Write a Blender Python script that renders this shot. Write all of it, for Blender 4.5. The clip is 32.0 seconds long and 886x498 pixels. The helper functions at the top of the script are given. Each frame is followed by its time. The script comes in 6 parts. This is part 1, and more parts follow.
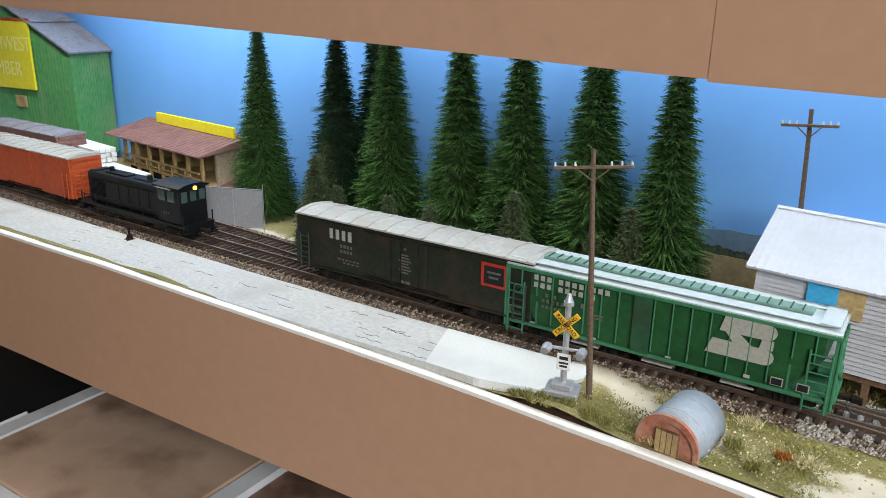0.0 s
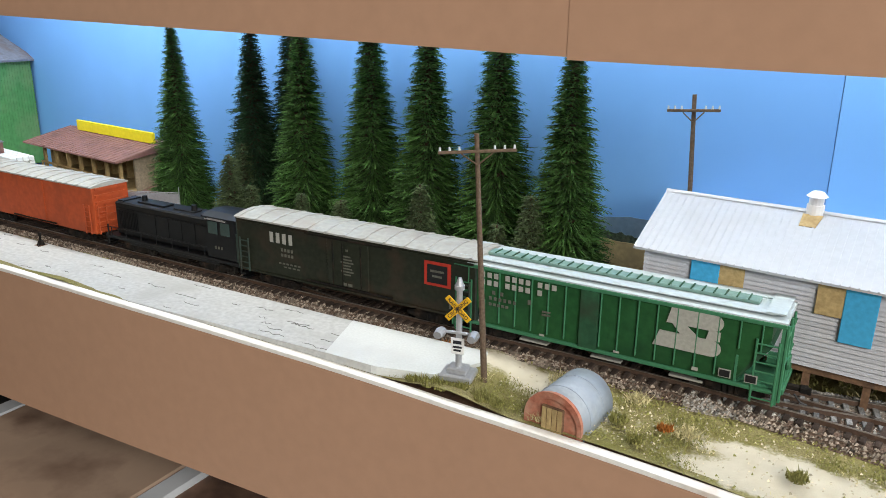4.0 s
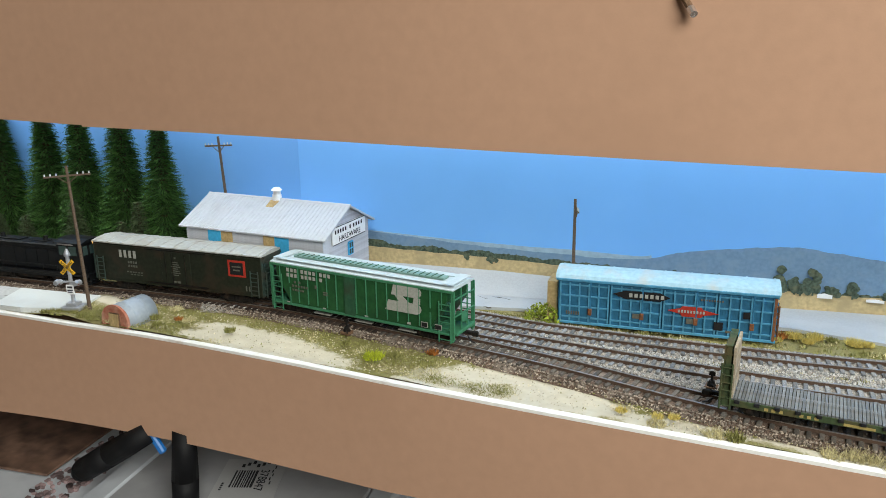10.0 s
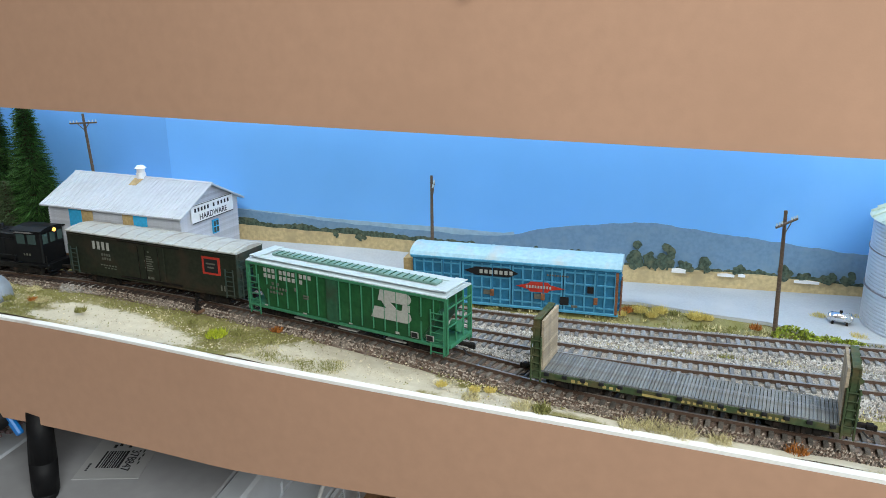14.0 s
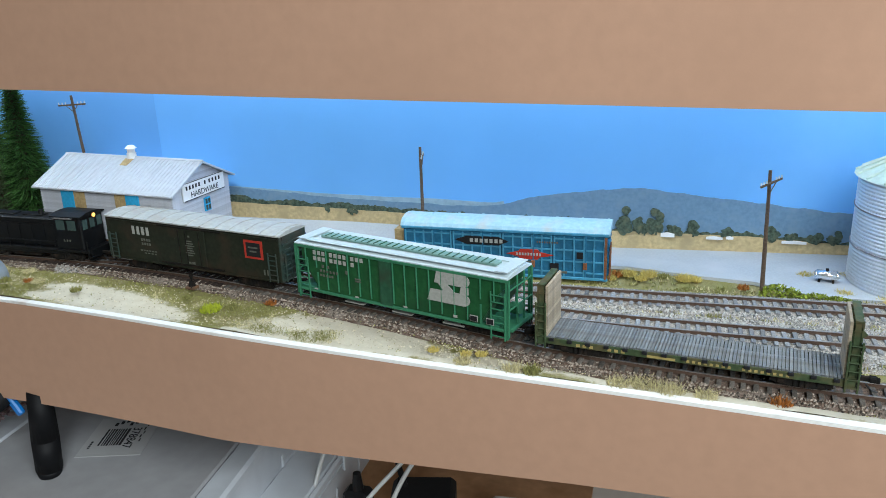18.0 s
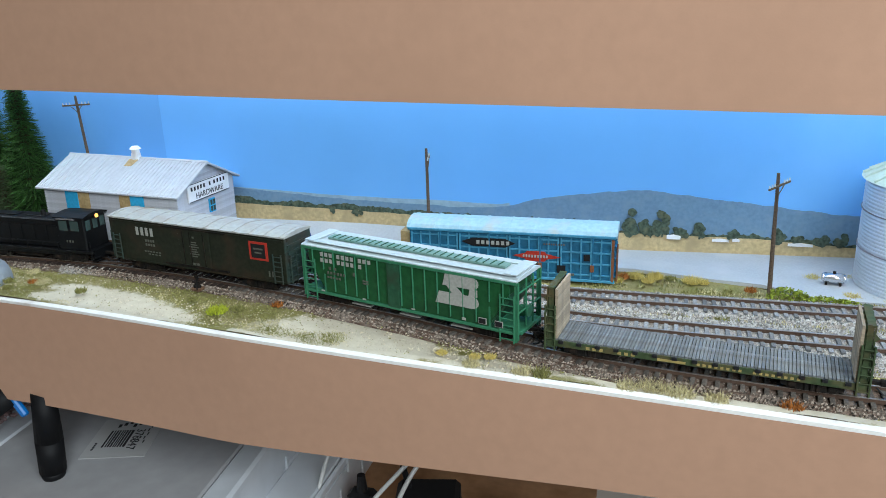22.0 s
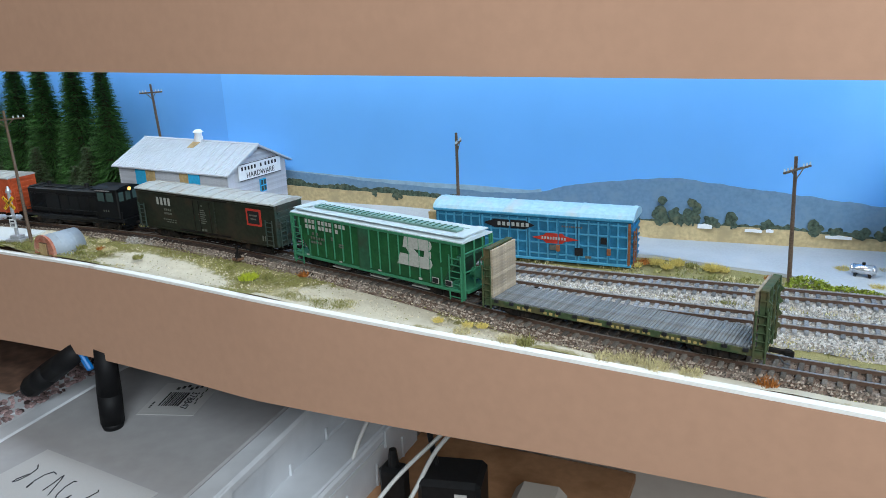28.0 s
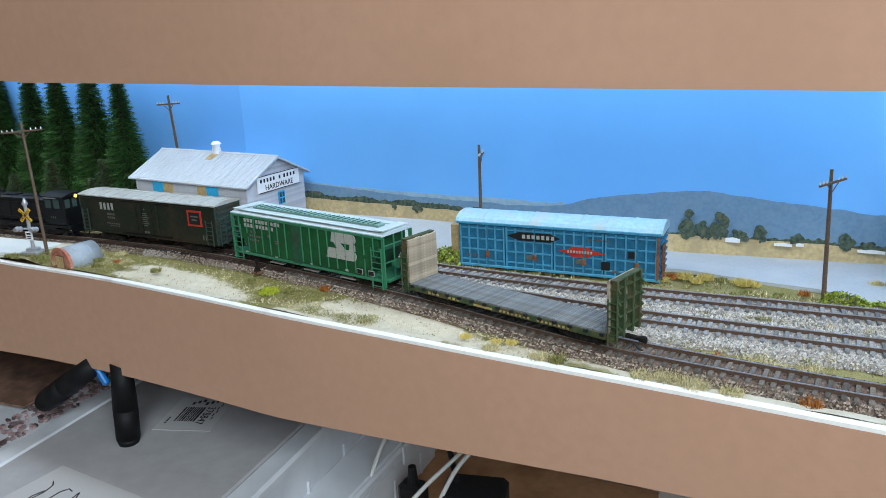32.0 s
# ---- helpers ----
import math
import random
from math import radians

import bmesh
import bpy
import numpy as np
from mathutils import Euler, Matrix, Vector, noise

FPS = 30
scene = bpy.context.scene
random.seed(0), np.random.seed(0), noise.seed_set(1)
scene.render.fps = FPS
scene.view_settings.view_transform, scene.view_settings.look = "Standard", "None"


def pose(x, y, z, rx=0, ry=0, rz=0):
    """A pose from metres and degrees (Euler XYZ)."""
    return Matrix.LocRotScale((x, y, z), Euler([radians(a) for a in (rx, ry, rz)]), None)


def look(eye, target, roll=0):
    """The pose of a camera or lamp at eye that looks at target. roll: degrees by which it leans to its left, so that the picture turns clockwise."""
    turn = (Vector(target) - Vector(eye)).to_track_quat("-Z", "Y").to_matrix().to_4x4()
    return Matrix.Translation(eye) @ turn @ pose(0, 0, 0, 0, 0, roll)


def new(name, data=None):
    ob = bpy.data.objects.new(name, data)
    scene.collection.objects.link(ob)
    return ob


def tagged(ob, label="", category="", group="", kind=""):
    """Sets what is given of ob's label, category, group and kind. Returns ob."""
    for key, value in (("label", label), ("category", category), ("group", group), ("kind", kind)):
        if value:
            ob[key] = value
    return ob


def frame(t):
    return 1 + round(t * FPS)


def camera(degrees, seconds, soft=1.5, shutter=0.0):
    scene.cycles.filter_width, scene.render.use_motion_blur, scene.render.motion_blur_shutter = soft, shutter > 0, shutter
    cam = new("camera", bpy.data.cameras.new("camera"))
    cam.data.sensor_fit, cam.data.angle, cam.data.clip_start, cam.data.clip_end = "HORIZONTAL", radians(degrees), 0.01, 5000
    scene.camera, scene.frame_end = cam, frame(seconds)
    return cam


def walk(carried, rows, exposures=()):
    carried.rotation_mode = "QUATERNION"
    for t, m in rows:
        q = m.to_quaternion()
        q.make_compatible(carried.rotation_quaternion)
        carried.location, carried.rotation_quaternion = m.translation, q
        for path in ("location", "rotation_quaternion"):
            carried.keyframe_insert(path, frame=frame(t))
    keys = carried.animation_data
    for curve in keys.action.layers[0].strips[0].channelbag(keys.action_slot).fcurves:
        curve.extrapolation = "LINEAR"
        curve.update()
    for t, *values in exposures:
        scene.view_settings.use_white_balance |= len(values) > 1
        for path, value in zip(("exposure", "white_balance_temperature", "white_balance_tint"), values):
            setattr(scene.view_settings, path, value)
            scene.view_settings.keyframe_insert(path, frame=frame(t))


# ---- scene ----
# All plans below are in decimetres (the models are 1:87); U turns them into metres.
U = 0.1

# seconds, eye in millimetres, then yaw, pitch and roll in degrees
PATH = [
    (0, -284.87, -453.67, 197.07, 33.05, -18.21, 1.12),
    (0.5, -284.96, -453.60, 197.04, 34.08, -18.62, 1.01),
    (1, -285.57, -453.13, 196.92, 34.54, -19.07, 0.64),
    (1.5, -282.57, -455.52, 197.57, 33.71, -18.75, 0.84),
    (2, -280.60, -457.05, 197.97, 32.58, -18.75, 1.17),
    (2.5, -280.57, -457.07, 197.98, 32.82, -19.06, 0.76),
    (4.5, -241.42, -432.18, 181.74, 28.55, -16.85, 1.18),
    (5, -240.91, -427.74, 188.01, 27.21, -18.46, 1.67),
    (5.5, -181.90, -484.94, 209.51, 27.43, -17.67, 1.04),
    (6, -146.96, -479.48, 203.05, 26.44, -17.08, 0.92),
    (6.5, -120.06, -484.27, 210.76, 24.24, -17.68, 1.10),
    (7, -89.84, -526.48, 217.62, 23.29, -16.69, 1.00),
    (7.5, -36.92, -531.30, 211.91, 24.61, -15.51, 0.41),
    (8, 22.84, -549.52, 208.80, 25.29, -14.26, 0.17),
    (8.5, 42.88, -565.47, 212.24, 23.43, -13.85, 0.33),
    (9, 43.11, -568.65, 210.80, 20.95, -15.60, -0.35),
    (9.5, 96.38, -624.99, 225.51, 22.09, -15.08, -0.88),
    (10, 108.49, -636.70, 228.33, 18.59, -15.04, -0.76),
    (10.5, 129.03, -627.48, 228.66, 18.19, -16.00, -1.13),
    (11, 163.20, -625.22, 236.73, 21.63, -16.05, -0.30),
    (11.5, 179.62, -637.01, 228.78, 20.61, -15.86, -0.42),
    (12, 189.20, -623.09, 233.04, 19.09, -16.51, -1.10),
    (12.5, 198.85, -624.29, 236.38, 18.63, -16.23, -1.98),
    (13, 210.03, -626.22, 234.28, 17.40, -16.01, -1.79),
    (13.5, 208.98, -615.66, 233.49, 16.94, -16.41, -2.42),
    (14, 203.93, -607.71, 224.10, 16.39, -16.51, -0.56),
    (14.5, 205.80, -606.93, 227.54, 16.76, -16.93, -1.18),
    (16.5, 199.05, -619.79, 226.17, 15.98, -17.99, -1.68),
    (17, 204.33, -617.15, 223.05, 15.63, -17.51, -1.83),
    (17.5, 206.37, -616.32, 220.27, 15.94, -17.76, -1.76),
    (18, 212.27, -613.77, 217.85, 16.29, -18.02, -2.11),
    (18.5, 209.59, -617.79, 218.29, 15.83, -18.27, -2.08),
    (19, 206.13, -616.39, 221.32, 15.98, -18.22, -1.98),
    (19.5, 205.80, -614.41, 220.08, 15.77, -18.18, -2.07),
    (20, 204.68, -617.10, 219.36, 15.80, -18.27, -2.08),
    (20.5, 205.81, -617.69, 218.30, 15.86, -18.26, -1.83),
    (21, 203.33, -615.52, 217.19, 15.58, -17.87, -1.43),
    (21.5, 204.22, -611.79, 218.64, 15.92, -18.36, -1.90),
    (22, 204.51, -614.16, 218.98, 16.08, -18.01, -1.92),
    (22.5, 207.28, -614.15, 218.15, 16.21, -17.84, -1.94),
    (23, 208.47, -612.02, 216.44, 16.13, -18.05, -2.10),
    (23.5, 209.20, -608.53, 215.75, 15.53, -18.02, -1.96),
    (24, 206.54, -606.80, 217.04, 15.25, -18.20, -2.19),
    (24.5, 202.50, -607.39, 215.99, 15.44, -18.26, -2.05),
    (26.5, 248.78, -600.71, 197.14, 20.71, -16.20, -1.34),
    (27, 279.36, -604.40, 193.69, 21.34, -14.95, -1.61),
    (27.5, 287.37, -608.92, 195.23, 24.65, -15.18, -2.48),
    (28, 287.58, -614.23, 196.10, 25.04, -16.80, -2.57),
    (28.5, 278.90, -613.59, 194.26, 25.07, -17.22, -3.25),
    (29, 276.64, -615.01, 194.83, 25.46, -16.50, -3.55),
    (29.5, 274.95, -612.44, 193.08, 25.23, -16.85, -3.45),
    (30, 276.11, -608.83, 192.82, 24.18, -16.82, -2.95),
    (30.5, 274.46, -614.45, 194.02, 24.44, -16.72, -2.82),
    (31, 275.40, -612.93, 195.16, 24.44, -16.67, -2.60),
    (31.5, 276.34, -609.60, 195.91, 24.46, -16.44, -2.74),
    (32, 269.12, -610.22, 195.72, 25.43, -15.95, -2.59),
]
cam = camera(60.03, 32.0, soft=0.9)
turns = lambda yaw, pitch, roll: pose(0, 0, 0, 0, 0, yaw) @ pose(0, 0, 0, 90 + pitch) @ pose(0, 0, 0, 0, 0, roll)
walk(cam, [(t, Matrix.Translation((x / 1000, y / 1000, z / 1000)) @ turns(a, b, c)) for t, x, y, z, a, b, c in PATH],
     exposures=[(0, 0.10, 6250, 7), (2.5, 0.10, 6300, 7), (5, 0.08, 6550, 7), (9, -0.10, 6400, 3), (13, -0.14, 6000, 2), (19, -0.15, 5600, 1), (28, -0.18, 5550, 2), (32, -0.18, 5500, 2)])

# ---- light ----
world = bpy.data.worlds.new("room_world")
scene.world = world
world.use_nodes = True
world.node_tree.nodes["Background"].inputs[0].default_value = (0.9, 0.95, 1.0, 1)
world.node_tree.nodes["Background"].inputs[1].default_value = 0.006


def area_lamp(name, place, target, sx, sy, watts, color):
    d = bpy.data.lights.new(name, "AREA")
    d.shape, d.size, d.size_y, d.energy, d.color = "RECTANGLE", sx * U, sy * U, watts, color
    ob = new(name, d)
    ob.matrix_world = look(Vector(place) * U, Vector(target) * U)
    return ob


# tubes hidden behind the valance, and an unseen fill light added behind the camera
for lx, watts in ((-9.6, 1.2), (-5.2, 0.74), (-0.8, 0.86), (3.6, 1.02)):
    area_lamp("layout_tube", (lx, -0.62 - 0.055 * lx, 2.85), (lx, 0.25 - 0.04 * lx, 0.0), 4.2, 0.35, watts, (0.97, 0.985, 1.0))
area_lamp("room_panel", (9.0, -13.2, 9.0), (0.5, -1.9, -0.8), 10, 9, 42.0, (1.0, 0.96, 0.91))

# ---- materials ----
def mat(name, color, rough=0.6, metal=0.0, var=0.18, grain=900.0, stain=None, stain_scale=60.0, stain_amount=0.5, bump=0.0, bump_scale=1500.0, emit=0.0, coat=0.0):
    """A surface with fine grain and larger stains; the scales count per metre."""
    m = bpy.data.materials.new(name)
    m.use_nodes = True
    nt = m.node_tree
    b = nt.nodes["Principled BSDF"]
    b.inputs["Roughness"].default_value, b.inputs["Metallic"].default_value = rough, metal
    # dull paint, dust and flock have next to no sheen
    b.inputs["Specular IOR Level"].default_value = 0.5 if rough < 0.45 else 0.15
    tc = nt.nodes.new("ShaderNodeTexCoord")
    def noise_node(scale, detail=4):
        n = nt.nodes.new("ShaderNodeTexNoise")
        n.inputs["Scale"].default_value, n.inputs["Detail"].default_value = scale, detail
        nt.links.new(tc.outputs["Object"], n.inputs["Vector"])
        return n
    def mix(fac, a, c):
        x = nt.nodes.new("ShaderNodeMix")
        x.data_type = "RGBA"
        nt.links.new(fac, x.inputs[0])
        for i, v in ((6, a), (7, c)):
            if isinstance(v, tuple):
                x.inputs[i].default_value = (*v, 1)
            else:
                nt.links.new(v, x.inputs[i])
        return x.outputs[2]
    def ramp(src, a, c):
        r = nt.nodes.new("ShaderNodeMapRange")
        r.inputs[1].default_value, r.inputs[2].default_value = a, c
        nt.links.new(src, r.inputs[0])
        return r.outputs[0]
    lo = tuple(max(0, v * (1 - var)) for v in color)
    hi = tuple(min(1, v * (1 + var)) for v in color)
    n1 = noise_node(grain)
    out = mix(ramp(n1.outputs[0], 0.3, 0.7), lo, hi)
    if stain:
        n2 = noise_node(stain_scale, 6)
        f = ramp(n2.outputs[0], 0.62 - 0.25 * stain_amount, 0.75)
        out = mix(f, out, stain)
    nt.links.new(out, b.inputs["Base Color"])
    if bump:
        n3 = noise_node(bump_scale)
        bp = nt.nodes.new("ShaderNodeBump")
        bp.inputs["Strength"].default_value, bp.inputs["Distance"].default_value = bump, 0.001
        nt.links.new(n3.outputs[0], bp.inputs["Height"])
        nt.links.new(bp.outputs[0], b.inputs["Normal"])
    if emit:
        b.inputs["Emission Color"].default_value, b.inputs["Emission Strength"].default_value = (*color, 1), emit
    b.inputs["Coat Weight"].default_value = coat
    return m


def random_tint(m, amount):
    """Vary the lightness of each piece that uses this material."""
    nt = m.node_tree
    b = nt.nodes["Principled BSDF"]
    src = b.inputs["Base Color"].links[0].from_socket
    info, mr, hsv = nt.nodes.new("ShaderNodeObjectInfo"), nt.nodes.new("ShaderNodeMapRange"), nt.nodes.new("ShaderNodeHueSaturation")
    mr.inputs[3].default_value, mr.inputs[4].default_value = 1 - amount, 1 + amount
    nt.links.new(info.outputs["Random"], mr.inputs[0])
    nt.links.new(mr.outputs[0], hsv.inputs["Value"])
    nt.links.new(src, hsv.inputs["Color"])
    nt.links.new(hsv.outputs[0], b.inputs["Base Color"])
    return m


def island_tint(m, amount):
    nt = m.node_tree
    b = nt.nodes["Principled BSDF"]
    src = b.inputs["Base Color"].links[0].from_socket
    info, mr, hsv = nt.nodes.new("ShaderNodeNewGeometry"), nt.nodes.new("ShaderNodeMapRange"), nt.nodes.new("ShaderNodeHueSaturation")
    mr.inputs[3].default_value, mr.inputs[4].default_value = 1 - amount, 1 + amount
    nt.links.new(info.outputs["Random Per Island"], mr.inputs[0])
    nt.links.new(mr.outputs[0], hsv.inputs["Value"])
    nt.links.new(src, hsv.inputs["Color"])
    nt.links.new(hsv.outputs[0], b.inputs["Base Color"])
    return m


M = dict(
    fascia=mat("painted_brown_board", (0.47, 0.285, 0.19), 0.55, var=0.03, grain=120, stain=(0.43, 0.26, 0.172), stain_scale=6, stain_amount=0.3, bump=0.05, bump_scale=900),
    edge=mat("white_painted_edge", (0.83, 0.81, 0.77), 0.5, var=0.05, grain=300, stain=(0.6, 0.5, 0.42), stain_scale=25, stain_amount=0.05),
    sky=mat("sky_paint", (0.19, 0.45, 0.90), 0.7, var=0.02, grain=20, stain=(0.23, 0.50, 0.92), stain_scale=5, stain_amount=0.4),
    # the left panel's shade is put into this darker, greyer blue
    sky_left=mat("shaded_sky_paint", (0.17, 0.40, 0.82), 0.7, var=0.02, grain=20, stain=(0.20, 0.45, 0.86), stain_scale=5, stain_amount=0.4),
    hill=mat("printed_far_hill", (0.165, 0.26, 0.38), 0.8, var=0.10, grain=300, stain=(0.20, 0.29, 0.39), stain_scale=90),
    hill2=mat("printed_blue_hill", (0.30, 0.42, 0.52), 0.8, var=0.12, grain=160, stain=(0.36, 0.47, 0.56), stain_scale=40),
    wood_print=mat("printed_tree_line", (0.07, 0.095, 0.07), 0.8, var=0.55, grain=420, stain=(0.15, 0.16, 0.10), stain_scale=150),
    hay=mat("printed_hay_field", (0.52, 0.41, 0.22), 0.8, var=0.18, grain=300, stain=(0.40, 0.32, 0.18), stain_scale=60),
    lot=mat("printed_grey_lot", (0.40, 0.42, 0.44), 0.8, var=0.06, grain=600, stain=(0.47, 0.48, 0.49), stain_scale=20),
    concrete=mat("weathered_concrete", (0.50, 0.505, 0.495), 0.85, var=0.12, grain=300, stain=(0.41, 0.41, 0.39), stain_scale=26, stain_amount=0.5, bump=0.3, bump_scale=900),
    crack=mat("crack_dirt", (0.13, 0.125, 0.115), 0.95, var=0.3, grain=900),
    patina=mat("worn_concrete_patch", (0.40, 0.395, 0.37), 0.9, var=0.2, grain=500),
    slab=mat("fresh_concrete", (0.64, 0.66, 0.65), 0.8, var=0.05, grain=700, stain=(0.58, 0.59, 0.58), stain_scale=40, bump=0.2),
    ballast=mat("ballast_bed", (0.34, 0.305, 0.265), 0.95, var=0.6, grain=1100, stain=(0.15, 0.12, 0.09), stain_scale=120, stain_amount=0.5, bump=1.0, bump_scale=1100),
    ballast_brown=mat("rusty_ballast_bed", (0.15, 0.105, 0.08), 0.95, var=0.6, grain=1100, stain=(0.30, 0.255, 0.22), stain_scale=70, stain_amount=0.5, bump=1.0, bump_scale=1100),
    stone=island_tint(mat("ballast_stone", (0.34, 0.325, 0.30), 0.95, var=0.2, grain=900), 0.6),
    stone_brown=island_tint(mat("brown_ballast_stone", (0.23, 0.19, 0.155), 0.95, var=0.3, grain=700), 0.85),
    tie=random_tint(mat("weathered_tie", (0.19, 0.19, 0.19), 0.9, var=0.35, grain=1500, bump=0.4), 0.4),
    tie_mid=random_tint(mat("brown_grey_tie", (0.12, 0.105, 0.09), 0.9, var=0.35, grain=1500, bump=0.4), 0.4),
    tie_dark=random_tint(mat("dark_tie", (0.045, 0.032, 0.026), 0.9, var=0.3, grain=1500, bump=0.4), 0.4),
    rail=mat("rusty_rail", (0.10, 0.065, 0.048), 0.65, 0.3, var=0.25, grain=700, stain=(0.10, 0.06, 0.04), stain_scale=90),
    railhead=mat("worn_rail_head", (0.45, 0.40, 0.36), 0.35, 0.8, var=0.1),
    black=mat("black_engine_paint", (0.0045, 0.005, 0.006), 0.46, var=0.3, grain=250, stain=(0.010, 0.009, 0.008), stain_scale=60),
    under=mat("dark_underframe", (0.007, 0.006, 0.005), 0.85, var=0.4, grain=600, stain=(0.035, 0.022, 0.015), stain_scale=140),
    wheel=mat("dark_steel_wheel", (0.05, 0.045, 0.04), 0.45, 0.6, var=0.2),
    lens=mat("lit_headlight", (1.0, 0.50, 0.10), 0.3, var=0.0, emit=1.6),
    glass=mat("cab_glass", (0.045, 0.07, 0.066), 0.08, var=0.05),
    chrome=mat("bright_metal", (0.72, 0.72, 0.74), 0.25, 0.9, var=0.05),
    pewter=mat("grey_cast_metal", (0.46, 0.47, 0.50), 0.4, 0.5, var=0.1, grain=500),
    orange=mat("orange_boxcar_paint", (0.40, 0.072, 0.022), 0.55, var=0.14, grain=220, stain=(0.25, 0.05, 0.02), stain_scale=40, stain_amount=0.45),
    brex=mat("weathered_dark_green_paint", (0.014, 0.017, 0.010), 0.6, var=0.3, grain=300, stain=(0.040, 0.024, 0.015), stain_scale=45, stain_amount=0.5),
    brex_end=mat("faded_green_end", (0.030, 0.048, 0.040), 0.6, var=0.2, grain=300, stain=(0.05, 0.038, 0.028), stain_scale=70, stain_amount=0.6),
    galv=mat("dusty_galvanised_roof", (0.40, 0.40, 0.37), 0.5, 0.15, var=0.1, grain=300, stain=(0.36, 0.33, 0.29), stain_scale=50, stain_amount=0.4),
    green=mat("hopper_green_paint", (0.016, 0.075, 0.024), 0.5, var=0.2, grain=260, stain=(0.010, 0.040, 0.016), stain_scale=40, stain_amount=0.5),
    green_dark=mat("dull_hopper_green", (0.022, 0.075, 0.038), 0.55, var=0.2, grain=300, stain=(0.03, 0.04, 0.025), stain_scale=60),
    green_light=mat("faded_hopper_green", (0.045, 0.165, 0.085), 0.5, var=0.12, grain=300, stain=(0.045, 0.16, 0.085), stain_scale=60),
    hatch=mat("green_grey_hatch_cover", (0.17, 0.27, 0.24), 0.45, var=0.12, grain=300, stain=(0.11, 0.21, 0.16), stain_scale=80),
    roof_white=mat("pale_roof_edge", (0.44, 0.50, 0.52), 0.45, var=0.08, grain=300, stain=(0.38, 0.46, 0.45), stain_scale=60),
    letter=mat("chalky_white_lettering", (0.33, 0.33, 0.30), 0.7, var=0.12, grain=500, stain=(0.35, 0.36, 0.32), stain_scale=120, stain_amount=0.3),
    letter_dim=mat("faded_lettering", (0.11, 0.11, 0.09), 0.7, var=0.2, grain=500),
    red=mat("red_emblem_paint", (0.36, 0.035, 0.022), 0.5, var=0.12, grain=300),
    black_flat=mat("flat_black", (0.015, 0.015, 0.016), 0.6, var=0.1),
    blue=mat("weathered_blue_paint", (0.034, 0.145, 0.255), 0.6, var=0.18, grain=260, stain=(0.035, 0.12, 0.20), stain_scale=70, stain_amount=0.55),
    blue_light=mat("lighter_blue_framing", (0.08, 0.26, 0.40), 0.6, var=0.16, grain=260, stain=(0.07, 0.19, 0.28), stain_scale=70, stain_amount=0.4),
    blue_roof=mat("pale_blue_roof", (0.34, 0.50, 0.58), 0.5, var=0.1, grain=260, stain=(0.46, 0.45, 0.42), stain_scale=45, stain_amount=0.4),
    rust=mat("rust", (0.20, 0.085, 0.04), 0.8, var=0.35, grain=500, stain=(0.09, 0.05, 0.03), stain_scale=110),
    flat_green=mat("grimy_olive_paint", (0.045, 0.065, 0.03), 0.65, var=0.3, grain=300, stain=(0.10, 0.075, 0.035), stain_scale=80, stain_amount=0.6),
    plank=random_tint(mat("grey_deck_plank", (0.17, 0.178, 0.18), 0.8, var=0.2, grain=500, stain=(0.13, 0.115, 0.10), stain_scale=120, stain_amount=0.5, bump=0.3), 0.2),
    bulkhead=random_tint(mat("tan_bulkhead_board", (0.34, 0.28, 0.20), 0.8, var=0.2, grain=500, stain=(0.24, 0.20, 0.15), stain_scale=120, bump=0.3), 0.2),
    yellow_letter=mat("yellow_stencil", (0.32, 0.25, 0.09), 0.6, var=0.2, grain=400),
    roof_metal=mat("white_ribbed_roof", (0.47, 0.49, 0.52), 0.5, 0.1, var=0.04, grain=300, stain=(0.44, 0.45, 0.47), stain_scale=35, stain_amount=0.3),
    clap=random_tint(mat("grey_clapboard", (0.45, 0.46, 0.50), 0.75, var=0.08, grain=500, stain=(0.45, 0.45, 0.47), stain_scale=80, bump=0.2), 0.12),
    trim=mat("blue_door_paint", (0.06, 0.35, 0.62), 0.6, var=0.1, grain=400),
    tan=mat("tan_wood", (0.42, 0.31, 0.15), 0.8, var=0.2, grain=500, stain=(0.28, 0.19, 0.09), stain_scale=90, bump=0.2),
    brownwood=mat("brown_wood", (0.17, 0.10, 0.06), 0.8, var=0.25, grain=600, stain=(0.08, 0.05, 0.035), stain_scale=120, bump=0.3),
    pole=mat("creosoted_pole", (0.12, 0.085, 0.06), 0.85, var=0.3, grain=700, bump=0.3),
    insul=mat("glass_insulator", (0.55, 0.60, 0.62), 0.25, var=0.1),
    sign_white=mat("white_sign_board", (0.80, 0.80, 0.80), 0.6, var=0.04, grain=300),
    sign_yellow=mat("yellow_sign_board", (0.78, 0.68, 0.03), 0.5, var=0.06, grain=300),
    letter_yellow=mat("raised_pale_yellow", (0.85, 0.78, 0.25), 0.5, var=0.05),
    drum_orange=mat("orange_drum_plastic", (0.62, 0.27, 0.02), 0.5, var=0.1, grain=300, stain=(0.45, 0.18, 0.02), stain_scale=90),
    sign_cross=mat("amber_crossbuck", (0.70, 0.40, 0.02), 0.5, var=0.06, grain=300),
    shed_green=mat("green_corrugated_wall", (0.10, 0.29, 0.10), 0.6, var=0.14, grain=200, stain=(0.20, 0.33, 0.15), stain_scale=30, stain_amount=0.5),
    shed_roof=mat("grey_shed_roof", (0.24, 0.25, 0.29), 0.6, 0.1, var=0.15, grain=250, stain=(0.22, 0.16, 0.13), stain_scale=40, stain_amount=0.5),
    maroon=mat("maroon_metal_roof", (0.23, 0.125, 0.11), 0.6, var=0.15, grain=300, stain=(0.16, 0.09, 0.08), stain_scale=60),
